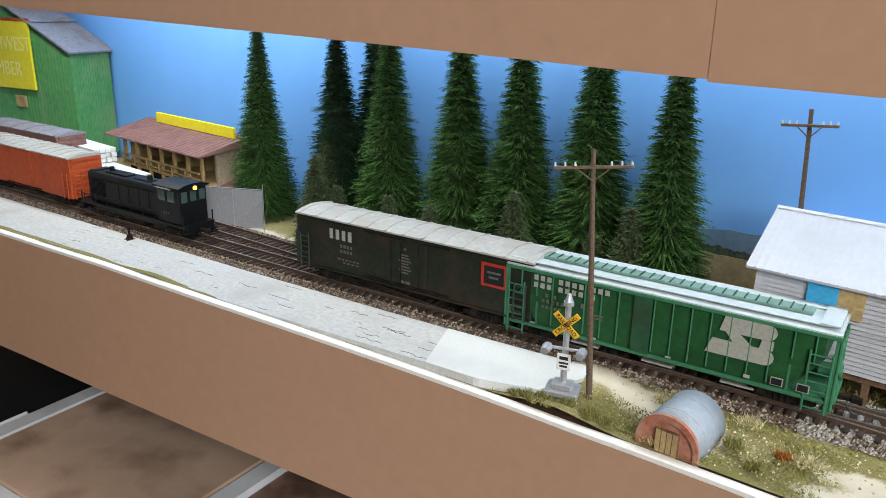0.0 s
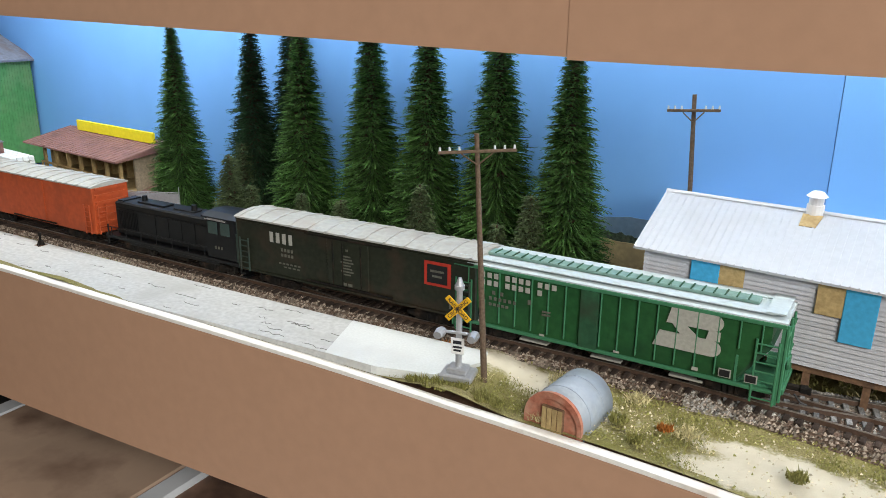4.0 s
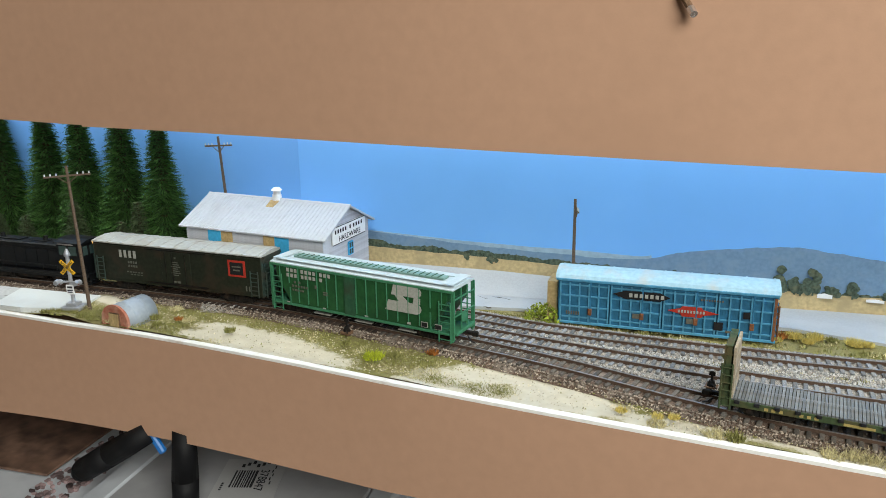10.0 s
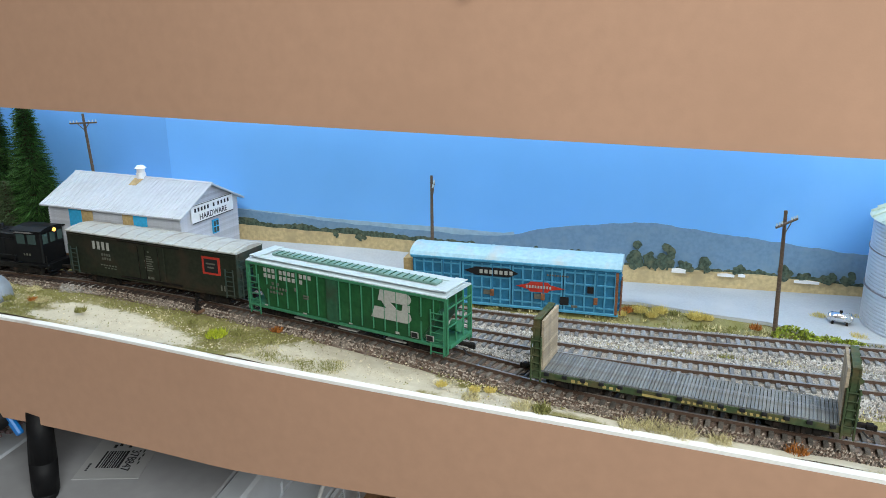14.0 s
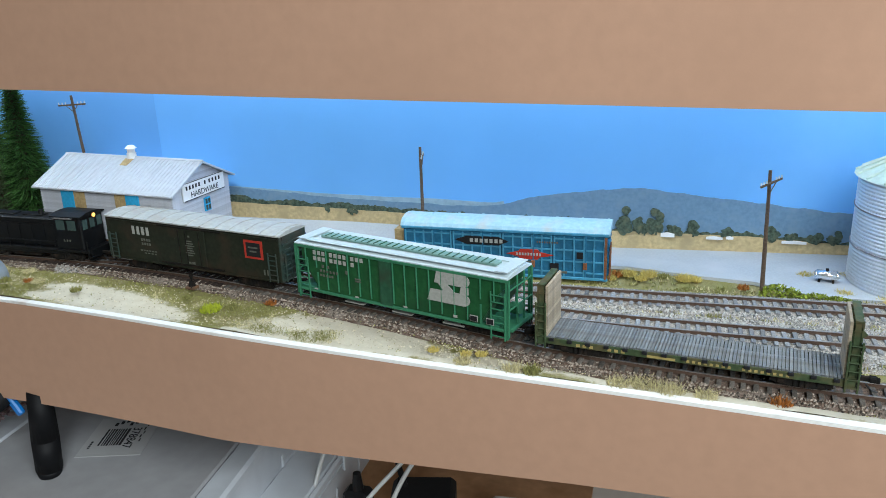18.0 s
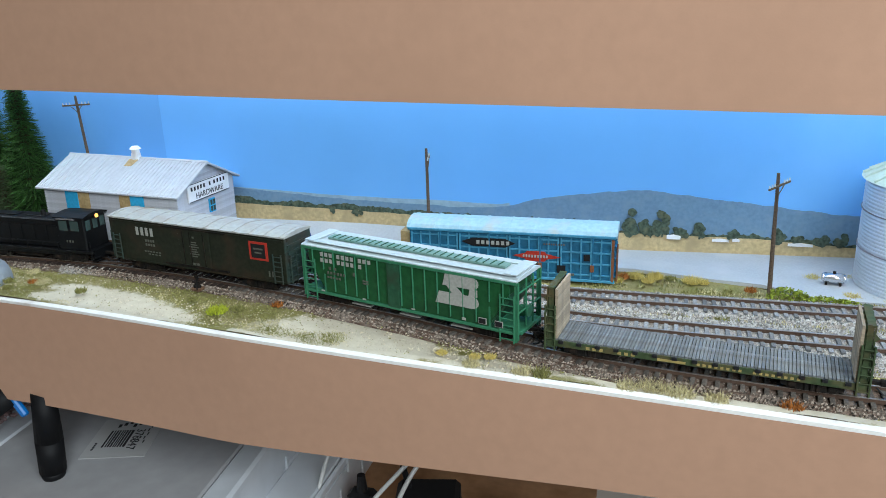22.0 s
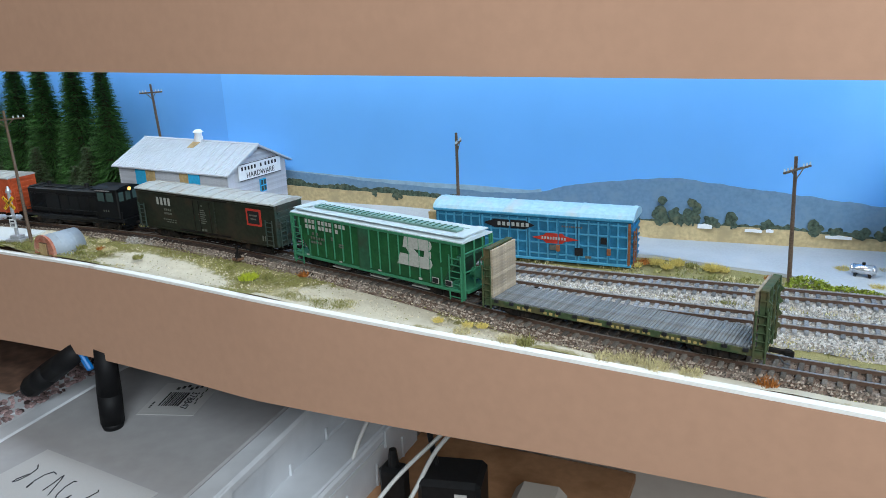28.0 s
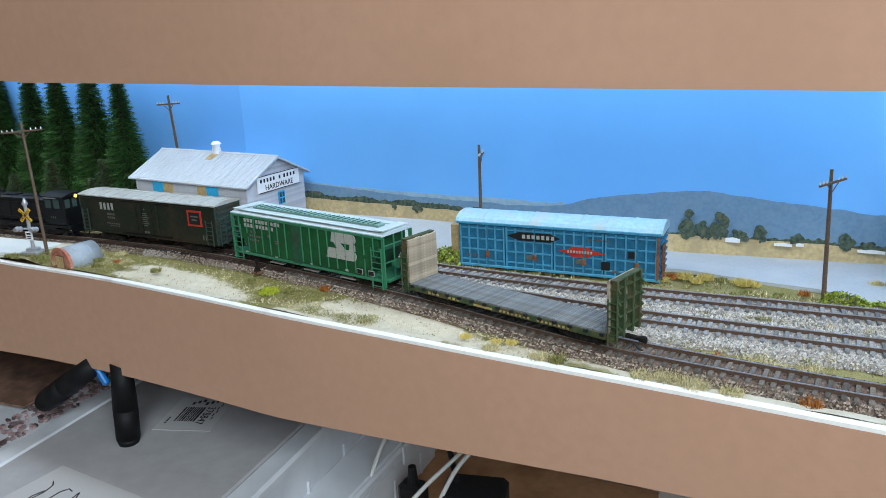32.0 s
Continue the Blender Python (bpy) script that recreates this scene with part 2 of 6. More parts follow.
    hut_red=mat("red_brick_front", (0.38, 0.14, 0.09), 0.8, var=0.25, grain=600, stain=(0.48, 0.28, 0.20), stain_scale=100, bump=0.3),
    hut_grey=mat("grey_hut_shell", (0.33, 0.37, 0.42), 0.5, 0.1, var=0.08, grain=400, stain=(0.26, 0.29, 0.33), stain_scale=50),
    silo=mat("galvanised_silo", (0.62, 0.66, 0.72), 0.38, 0.45, var=0.06, grain=200, stain=(0.5, 0.54, 0.58), stain_scale=25),
    silo_roof=mat("pale_green_silo_roof", (0.52, 0.60, 0.52), 0.45, 0.2, var=0.08, grain=250),
    truck_blue=mat("navy_pickup_paint", (0.012, 0.035, 0.13), 0.25, var=0.1, coat=0.5),
    rubber=mat("black_rubber", (0.02, 0.02, 0.02), 0.8, var=0.2),
    needle=island_tint(mat("spruce_needles", (0.042, 0.096, 0.020), 0.85, var=0.3, grain=500), 0.85),
    needle_dark=island_tint(mat("dark_spruce_needles", (0.015, 0.040, 0.015), 0.85, var=0.3, grain=500), 0.55),
    needle_small=island_tint(mat("small_fir_needles", (0.058, 0.082, 0.034), 0.85, var=0.3, grain=700), 0.5),
    bark=mat("bark_and_crown_shade", (0.06, 0.04, 0.028), 0.9, var=0.3, grain=500, bump=0.4),
    grit=island_tint(mat("pale_grit", (0.52, 0.46, 0.34), 0.95, var=0.2, grain=900), 0.4),
    grass_green=island_tint(mat("green_turf", (0.225, 0.215, 0.07), 0.95, var=0.3, grain=900), 0.35),
    grass_straw=island_tint(mat("straw_turf", (0.50, 0.44, 0.24), 0.95, var=0.25, grain=900), 0.4),
    tuft_yellow=island_tint(mat("yellow_tuft", (0.60, 0.49, 0.15), 0.95, var=0.2, grain=900), 0.25),
    tuft_bright=island_tint(mat("bright_yellow_tuft", (0.36, 0.40, 0.03), 0.95, var=0.2, grain=900), 0.3),
    tuft_rust=island_tint(mat("rust_tuft", (0.34, 0.13, 0.03), 0.95, var=0.2, grain=900), 0.4),
    bush=island_tint(mat("leafy_bush", (0.22, 0.26, 0.03), 0.9, var=0.3, grain=900), 0.6),
    plastic=mat("clear_storage_plastic", (0.60, 0.62, 0.66), 0.28, var=0.05, grain=40, stain=(0.42, 0.44, 0.48), stain_scale=12),
    lid=mat("frosted_grey_lid", (0.36, 0.355, 0.365), 0.45, var=0.06, grain=60, stain=(0.31, 0.305, 0.315), stain_scale=10),
    sepia=mat("sepia_printed_lid", (0.50, 0.36, 0.27), 0.35, var=0.25, grain=9, stain=(0.18, 0.11, 0.08), stain_scale=18, stain_amount=0.6),
    brown_box=mat("stained_brown_board", (0.20, 0.12, 0.085), 0.4, var=0.3, grain=60, stain=(0.05, 0.03, 0.025), stain_scale=40, stain_amount=0.7),
    veiled=mat("paper_under_plastic", (0.42, 0.415, 0.415), 0.4, var=0.03),
    paper=mat("white_paper", (0.62, 0.60, 0.58), 0.8, var=0.04),
    ink=mat("black_ink", (0.03, 0.03, 0.035), 0.7, var=0.1),
    grip=mat("black_rubber_grip", (0.005, 0.005, 0.006), 0.62, var=0.2, grain=200),
    cable_white=mat("white_cable", (0.70, 0.70, 0.68), 0.4, var=0.05),
    cable_black=mat("black_plastic", (0.014, 0.014, 0.015), 0.4, var=0.2, grain=200),
    board=mat("brown_hardboard", (0.45, 0.25, 0.13), 0.55, var=0.1, grain=100, stain=(0.30, 0.15, 0.07), stain_scale=20),
    beige=mat("beige_plastic", (0.50, 0.45, 0.39), 0.45, var=0.05),
    blue_plastic=mat("blue_plastic", (0.02, 0.16, 0.5), 0.35, var=0.1),
    white_wall=mat("cream_wall_paint", (0.58, 0.52, 0.46), 0.7, var=0.04, grain=60),
    mixed=island_tint(mat("mixed_pink_parts", (0.26, 0.19, 0.19), 0.6, var=0.5, grain=80), 0.7),
    floor=mat("dark_carpet", (0.10, 0.085, 0.075), 0.95, var=0.3, grain=300, bump=0.4),
    figure=mat("painted_figure", (0.10, 0.085, 0.055), 0.7, var=0.4, grain=900),
    figure_red=mat("painted_red_figure", (0.30, 0.05, 0.04), 0.7, var=0.5, grain=900),
)

def ground_cover(name):
    """Scenic ground: fine straw and olive flock, with pale sand where the sheet's own sand value is high."""
    m = mat(name, (0.27, 0.235, 0.105), 0.95, var=0.4, grain=1500, stain=(0.19, 0.18, 0.05), stain_scale=42, stain_amount=0.9, bump=0.8, bump_scale=1500)
    nt = m.node_tree
    b = nt.nodes["Principled BSDF"]
    src = b.inputs["Base Color"].links[0].from_socket
    tc = next(n for n in nt.nodes if n.type == "TEX_COORD")
    at_sand, fine, mid = nt.nodes.new("ShaderNodeAttribute"), nt.nodes.new("ShaderNodeTexNoise"), nt.nodes.new("ShaderNodeTexNoise")
    at_sand.attribute_name = "sand"
    fine.inputs["Scale"].default_value, mid.inputs["Scale"].default_value = 700, 110
    fine.inputs["Detail"].default_value, mid.inputs["Detail"].default_value = 4, 6
    for n in (fine, mid):
        nt.links.new(tc.outputs["Object"], n.inputs["Vector"])
    def calc(op, a, c):
        n = nt.nodes.new("ShaderNodeMath")
        n.operation = op
        for i, v in enumerate((a, c)):
            if isinstance(v, float):
                n.inputs[i].default_value = v
            else:
                nt.links.new(v, n.inputs[i])
        return n.outputs[0]
    edge = calc("ADD", at_sand.outputs["Fac"], calc("ADD", calc("MULTIPLY", mid.outputs[0], 1.1), calc("MULTIPLY", fine.outputs[0], 0.5)))
    mr = nt.nodes.new("ShaderNodeMapRange")
    mr.inputs[1].default_value, mr.inputs[2].default_value = 1.09, 1.42
    nt.links.new(edge, mr.inputs[0])
    tone = nt.nodes.new("ShaderNodeMix")
    tone.data_type = "RGBA"
    tone.inputs[6].default_value, tone.inputs[7].default_value = (0.50, 0.44, 0.32, 1), (0.70, 0.65, 0.53, 1)
    nt.links.new(mid.outputs[0], tone.inputs[0])
    mx = nt.nodes.new("ShaderNodeMix")
    mx.data_type = "RGBA"
    nt.links.new(mr.outputs[0], mx.inputs[0])
    nt.links.new(src, mx.inputs[6])
    nt.links.new(tone.outputs[2], mx.inputs[7])
    nt.links.new(mx.outputs[2], b.inputs["Base Color"])
    return m


M["soil"] = ground_cover("scenic_ground_cover")

for key in ("black", "under", "brex", "brex_end", "green", "green_light", "green_dark", "needle", "needle_dark", "needle_small", "soil", "tie_dark", "rail", "grass_green", "orange", "grip", "cable_black", "bush"):
    M[key].node_tree.nodes["Principled BSDF"].inputs["Specular IOR Level"].default_value = 0.22

# ---- building helpers ----
def box(bm, cx, cy, cz, sx, sy, sz, bevel=0.0):
    vs = [bm.verts.new((cx + sx * (i - 0.5), cy + sy * (j - 0.5), cz + sz * (k - 0.5))) for i in (0, 1) for j in (0, 1) for k in (0, 1)]
    fs = [bm.faces.new([vs[n] for n in q]) for q in ((0, 1, 3, 2), (4, 6, 7, 5), (0, 4, 5, 1), (2, 3, 7, 6), (0, 2, 6, 4), (1, 5, 7, 3))]
    if bevel:
        bmesh.ops.bevel(bm, geom=list({e for f in fs for e in f.edges}), offset=bevel, segments=1, affect="EDGES")
    return bm


def rod(bm, a, b, r0, r1=None, n=8):
    a, b = Vector(a), Vector(b)
    r1 = r0 if r1 is None else r1
    q = (b - a).to_track_quat("Z", "Y")
    rings = [[bm.verts.new(p + q @ Vector((r * math.cos(2 * math.pi * i / n), r * math.sin(2 * math.pi * i / n), 0))) for i in range(n)] for p, r in ((a, r0), (b, r1))]
    for i in range(n):
        bm.faces.new((rings[0][i], rings[0][(i + 1) % n], rings[1][(i + 1) % n], rings[1][i]))
    bm.faces.new(rings[0][::-1])
    bm.faces.new(rings[1])
    return bm


def prism(bm, outline, axis, a, b):
    """An outline of (p, q) drawn out along an axis from a to b: x takes (y, z), y takes (x, z), z takes (x, y)."""
    put = {"x": lambda p, q, w: (w, p, q), "y": lambda p, q, w: (p, w, q), "z": lambda p, q, w: (p, q, w)}[axis]
    lo = [bm.verts.new(put(p, q, a)) for p, q in outline]
    hi = [bm.verts.new(put(p, q, b)) for p, q in outline]
    n = len(outline)
    for i in range(n):
        bm.faces.new((lo[i], lo[(i + 1) % n], hi[(i + 1) % n], hi[i]))
    bm.faces.new(lo[::-1])
    bm.faces.new(hi)
    bmesh.ops.recalc_face_normals(bm, faces=bm.faces[:])
    return bm


def mesh_of(name, bm, material, smooth=False):
    me = bpy.data.meshes.new(name)
    bm.transform(Matrix.Scale(U, 4))
    bm.to_mesh(me)
    bm.free()
    me.materials.append(M[material])
    if smooth:
        me.shade_smooth()
    return me


def part(name, bm, material, parent=None, label="", smooth=False, m=None):
    ob = new(name, mesh_of(name, bm, material, smooth))
    ob.parent = parent
    if m is not None:
        ob.matrix_basis = m
    return tagged(ob, label)


def at(x, y, z, rz=0.0, rx=0.0, ry=0.0):
    return pose(x * U, y * U, z * U, rx, ry, rz)


def thing(name, label, category, m=None, group="", kind=""):
    ob = new(name)
    ob.empty_display_size = 0.01
    if m is not None:
        ob.matrix_world = m
    return tagged(ob, label, category, group, kind)


def B():
    return bmesh.new()


def letters(name, body, size, material, parent, m, label=""):
    c = bpy.data.curves.new(name, "FONT")
    c.body, c.size, c.align_x, c.align_y, c.extrude = body, size * U, "CENTER", "CENTER", 0.0006 * U * 10 * 0.2
    c.materials.append(M[material])
    ob = new(name, c)
    ob.parent, ob.matrix_basis = parent, m
    return tagged(ob, label)


FRONT = [(-14, -.36), (-9.7, -.45), (-7, -.50), (-5.7, -.50), (-4.6, -.50), (-3.7, -.49), (-2.8, -.54), (-1.8, -.67), (-.8, -.88), (.2, -1.12), (1.16, -1.42), (1.8, -1.58), (3.17, -1.76), (5.5, -1.90)]
MIDDLE = [(-2, -.36), (-1.5, -.44), (-.86, -.60), (.2, -.80), (1.28, -.965), (1.9, -1.03), (3.24, -1.07), (5.5, -1.10)]
SIDING = [(-14, .02), (-9.7, -.06), (-8.4, -.14), (-7, -.24), (-6.2, -.36), (-5.4, -.50)]
BACK = [(-3.3, -.50), (-2.6, -.46), (-2, -.36), (-1.5, -.29), (-.9, -.29), (0, -.44), (1.4, -.53), (3.3, -.52), (5.5, -.50)]


def along(track, x):
    """y of a track's centre line at x."""
    n = len(track)
    i = max(0, min(n - 2, sum(p[0] <= x for p in track) - 1))
    slope = lambda k: (track[min(k + 1, n - 1)][1] - track[max(k - 1, 0)][1]) / (track[min(k + 1, n - 1)][0] - track[max(k - 1, 0)][0])
    (xa, ya), (xb, yb) = track[i], track[i + 1]
    h, u = xb - xa, (x - xa) / (xb - xa)
    return (2 * u**3 - 3 * u**2 + 1) * ya + (u**3 - 2 * u**2 + u) * h * slope(i) + (3 * u**2 - 2 * u**3) * yb + (u**3 - u**2) * h * slope(i + 1)


def heading(track, x):
    return math.degrees(math.atan2(along(track, x + 0.05) - along(track, x - 0.05), 0.1))


EDGE = [(-14, -1.50), (-9.5, -1.39), (-8.5, -1.38), (-7, -1.352), (-5.9, -1.321), (-5, -1.305), (-4.2, -1.318), (-3.1, -1.391), (-1.9, -1.536), (-.7, -1.707), (.76, -1.875), (2.15, -2.015), (3.3, -2.134), (5.5, -2.33)]
edge_z = lambda x: float(np.interp(x, [-8, -4.2, -1.2, 3], [-.002, -.095, -.075, -.052]))
SEAM = (-2.75, .50)
wall_y = lambda x: SEAM[1] + (0.055 * (x - SEAM[0]) if x > SEAM[0] else -0.10 * (x - SEAM[0]))
GROUND = -0.07

# ---- setting ----
def sweep(line, z0, z1, depth, step=0.2):
    """A board that follows a line in plan, from z0(x) up to z1(x), its front on the line."""
    bm = B()
    count = max(2, int((line[-1][0] - line[0][0]) / step))
    xs = [line[0][0] + (line[-1][0] - line[0][0]) * i / count for i in range(count + 1)]
    prev = None
    for x in xs:
        y = along(line, x)
        ring = [bm.verts.new(p) for p in ((x, y, z0(x)), (x, y, z1(x)), (x, y + depth, z1(x)), (x, y + depth, z0(x)))]
        if prev:
            for i in range(4):
                bm.faces.new((prev[i], prev[(i + 1) % 4], ring[(i + 1) % 4], ring[i]))
        else:
            bm.faces.new(ring)
        prev = ring
    bm.faces.new(prev[::-1])
    bmesh.ops.recalc_face_normals(bm, faces=bm.faces[:])
    return bm


def clipped(line, x0, x1):
    return [(x0, along(line, x0))] + [p for p in line if x0 < p[0] < x1] + [(x1, along(line, x1))]


def fascia_low(x):
    return np.interp(x, [-14, -5.4, -1.0, 1.65, 5.5], [-1.16, -1.12, -0.98, -0.75, -0.5])


fascia = tagged(part("fascia", sweep(EDGE, fascia_low, lambda x: edge_z(x) - 0.026, 0.06), "fascia"), "brown painted curved fascia board along the layout's front", "fascia", kind="structure")
tagged(part("fascia_edge", sweep([(x, y + 0.003) for x, y in EDGE], lambda x: edge_z(x) - 0.024, edge_z, 0.06), "edge"), "white painted top edge of the fascia", "trim", kind="structure")
JOINT = -3.68
valance_low = lambda x: float(np.interp(x, [-14, -9.5, -3.8, 3.3, 5.5], [2.02, 1.87, 1.679, 1.616, 1.6]))
tagged(part("valance_left", sweep(clipped(EDGE, -14, JOINT), valance_low, lambda x: 4.4, 0.06), "fascia"), "brown painted upper valance board", "valance", kind="structure")
tagged(part("valance_right", sweep([(x, y - 0.003) for x, y in clipped(EDGE, JOINT + 0.001, 5.5)], lambda x: valance_low(x) - .012, lambda x: 4.4, 0.06), "fascia"), "brown painted upper valance board, jointed", "valance", kind="structure")


def wall_strip(name, x0, x1, lo, hi, proud, material, step=0.04, thick=0.01):
    """A flat strip on the backdrop, between two height functions."""
    bm = B()
    prev = None
    n = max(2, int((x1 - x0) / step))
    for i in range(n + 1):
        x = x0 + (x1 - x0) * i / n
        y = wall_y(x) - proud
        ring = [bm.verts.new(p) for p in ((x, y, lo(x)), (x, y, hi(x)), (x, y + thick, hi(x)), (x, y + thick, lo(x)))]
        if prev:
            for k in range(4):
                bm.faces.new((prev[k], prev[(k + 1) % 4], ring[(k + 1) % 4], ring[k]))
        else:
            bm.faces.new(ring)
        prev = ring
    bm.faces.new(prev[::-1])
    bmesh.ops.recalc_face_normals(bm, faces=bm.faces[:])
    return part(name, bm, material)


tagged(wall_strip("backdrop_left", -14, SEAM[0], lambda x: -0.6, lambda x: 3.0, 0.0, "sky_left", 0.5, 0.08), "sky-blue painted backdrop panel behind the spruces", "backdrop", kind="structure")
tagged(wall_strip("backdrop_right", SEAM[0] + 0.004, 5.6, lambda x: -0.6, lambda x: 3.0, 0.006, "sky", 0.5, 0.08), "sky-blue painted backdrop panel behind the yard", "backdrop", kind="structure")

wob = lambda x, f, s=0.0: noise.noise(Vector((x * f, s, 3.3)))
hx, hz = [-4.6, -4.2, -3.7, -2.6, -1.96, -.93, 0, .65, 1.18, 1.6, 1.89, 2.29, 2.93, 3.5, 3.9, 4.5, 5.6], [.30, .50, .54, .50, .46, .40, .38, .35, .44, .49, .52, .48, .40, .34, .31, .28, .28]
fx, fz = [-4.6, -2.6, -1.91, -.36, .7, 1.76, 2.81, 3.67, 5.6], [.36, .33, .30, .24, .17, .115, .10, .045, .03]
field_top = lambda x: float(np.interp(x, fx, fz))
lot_top = lambda x: float(np.interp(x, [-2.2, -.72, -.25, 1.0, 1.79], [.15, .13, .11, .03, -.05]))
backdrop_print = [
    wall_strip("far_hill_print", -2.6, 5.6, lambda x: -0.05, lambda x: float(np.interp(x, hx, hz)) - (0.0 if x < .75 else .09) + 0.012 * wob(x, 0.9, 7) + 0.008 * wob(x, 3, 2), 0.008, "hill2", 0.03, 0.004),
    wall_strip("near_hill_print", -4.6, 5.6, lambda x: -0.05, lambda x: float(np.interp(x, hx, hz)) - float(np.interp(x, [-2.2, .2, 1.0], [.0, .05, 0])) + 0.012 * wob(x, 6) + 0.006 * wob(x, 19), 0.012, "hill", 0.025, 0.004),
    wall_strip("tree_line_print", -4.6, 5.6, lambda x: -0.05, lambda x: field_top(x) + 0.045 + 0.05 * max(0, wob(x, 4.0, 1.0)) + 0.022 * wob(x, 14, 5) + 0.012 * wob(x, 45, 9) - (0.03 if x > 1.2 else 0), 0.016, "wood_print", 0.012, 0.004),
    wall_strip("field_print", -4.6, 5.6, lambda x: -0.10, lambda x: field_top(x) + 0.008 * wob(x, 9, 8), 0.020, "hay", 0.025, 0.004),
]
for ob, lab in zip(backdrop_print, ("hazy blue hills printed on the backdrop", "dark wooded hills printed on the backdrop", "line of dark bushes printed on the backdrop", "dry hay field printed on the backdrop")):
    tagged(ob, lab, "backdrop", kind="structure")


def print_blobs(name, label, spots, material, proud):
    """Round-topped leafy silhouettes printed on the backdrop."""
    bm = B()
    for k, (cx, cz, r, h) in enumerate(spots):
        for j in range(9):
            a, d = random.uniform(0, 6.28), random.uniform(0, 1)
            x, z, rr = cx + r * d * 0.8 * math.cos(a), cz + h * (0.5 + 0.42 * d * math.sin(a)), r * random.uniform(0.35, 0.55)
            pr = proud + 0.0006 * j
            pts = [(x + rr * math.cos(q * 0.7) * random.uniform(0.8, 1.15), wall_y(x) - pr, z + rr * math.sin(q * 0.7) * random.uniform(0.8, 1.15)) for q in range(9)]
            bm.faces.new([bm.verts.new(p) for p in pts])
        y = wall_y(cx) - proud
        bm.faces.new([bm.verts.new(p) for p in ((cx - 0.008, y, cz), (cx + 0.008, y, cz), (cx + 0.006, y, cz + h * 0.5), (cx - 0.006, y, cz + h * 0.5))])
    return tagged(part(name, bm, material), label, "backdrop", kind="structure")


print_blobs("grove_print", "gum trees printed on the backdrop before the hill", [(1.84, .09, .10, .27), (1.97, .09, .06, .19), (2.12, .09, .08, .24), (1.62, .10, .04, .10), (2.28, .08, .08, .15), (2.44, .08, .07, .15), (2.02, .08, .08, .12), (2.72, .09, .06, .10), (3.62, .05, .07, .11), (1.3, .14, .05, .11), (.95, .15, .05, .10), (3.1, .06, .08, .13), (3.25, .06, .05, .08), (3.45, .05, .08, .08), (-.75, .20, .05, .09), (-1.0, .22, .04, .08), (.1, .16, .05, .09), (.75, .12, .06, .11)], "wood_print", 0.029)
bm = B()
for cx, cz, w, h in ((2.22, 0.075, .12, .045), (2.62, .065, .14, .03), (3.28, .045, .2, .03), (2.75, .07, .06, .03)):
    prism(bm, [(cx - w / 2, cz), (cx + w / 2, cz), (cx + w / 2, cz + h * .7), (cx, cz + h), (cx - w / 2, cz + h * .75)], "y", wall_y(cx) - 0.038, wall_y(cx) - 0.030)
tagged(part("farm_print", bm, "sign_white"), "white farm buildings printed on the backdrop", "backdrop", kind="structure")

# ground sheet, from the fascia to the backdrop
SAND = [(-2.86, -1.22, .20, .07), (-2.72, -1.02, .22, .05), (-2.2, -1.27, .40, .16), (-2.45, -1.09, .26, .09), (-1.72, -1.36, .28, .12), (-.35, -1.52, .34, .14), (-.05, -1.40, .28, .14), (.12, -1.56, .34, .12), (-.52, -1.64, .26, .07), (.30, -1.46, .24, .08), (1.05, -1.74, .34, .07), (1.63, -1.72, .36, .07), (2.25, -1.90, .40, .07), (-3.72, -.95, .20, .12), (2.7, -1.28, .22, .05), (3.2, -2.02, .5, .05), (-7.4, .02, .5, .10), (-6.6, -.03, .4, .08), (.68, -1.72, .26, .05), (-4.05, -.80, .26, .08)]


def sand_at(x, y):
    return min(1.0, sum(math.exp(-((x - sx + .45 * (y - sy)) / (1.3 * a)) ** 2 - ((y - sy + .16 * (x - sx)) / (1.35 * c)) ** 2) for sx, sy, a, c in SAND))


bm = B()
cols = [-14 + 0.07 * i for i in range(281)]
grid, sand = [], []
ROWS = 40
for x in cols:
    y0, y1 = along(EDGE, max(-14, min(5.5, x))) + 0.06, wall_y(x) + 0.03
    col = []
    for j in range(ROWS + 1):
        y = y0 + (y1 - y0) * j / ROWS
        col.append(bm.verts.new((x, y, GROUND - 0.012 + 0.022 * noise.noise(Vector((x * 2.2, y * 4, 0))) + (0.03 if j < 2 else 0) + max(0, 1 - 3 * j / ROWS) * max(-.03, edge_z(x) + .05) + .034 * math.exp(-((x + 4.30) / .26) ** 2))))
        sand.append(sand_at(x, y))
    grid.append(col)
for a, b in zip(grid, grid[1:]):
    for j in range(ROWS):
        bm.faces.new((a[j], b[j], b[j + 1], a[j + 1]))
ground = tagged(part("ground", bm, "soil", smooth=True), "scenic ground of sand, flock and turf over the baseboard", "ground", kind="structure")
ground.data.attributes.new("sand", "FLOAT", "POINT").data.foreach_set("value", sand)
cols = cols[::2]
bm = B()
for a, b in zip(cols[::10], cols[10::10]):
    ya, yb = along(EDGE, a), along(EDGE, min(b, 5.5))
    top, low = [(a, ya + .07), (b, yb + .07), (b, wall_y(b)), (a, wall_y(a))], -0.5
    prism(bm, top, "z", low, GROUND - 0.06)
tagged(part("baseboard", bm, "brownwood"), "wooden baseboard under the scenery", "baseboard", kind="structure")


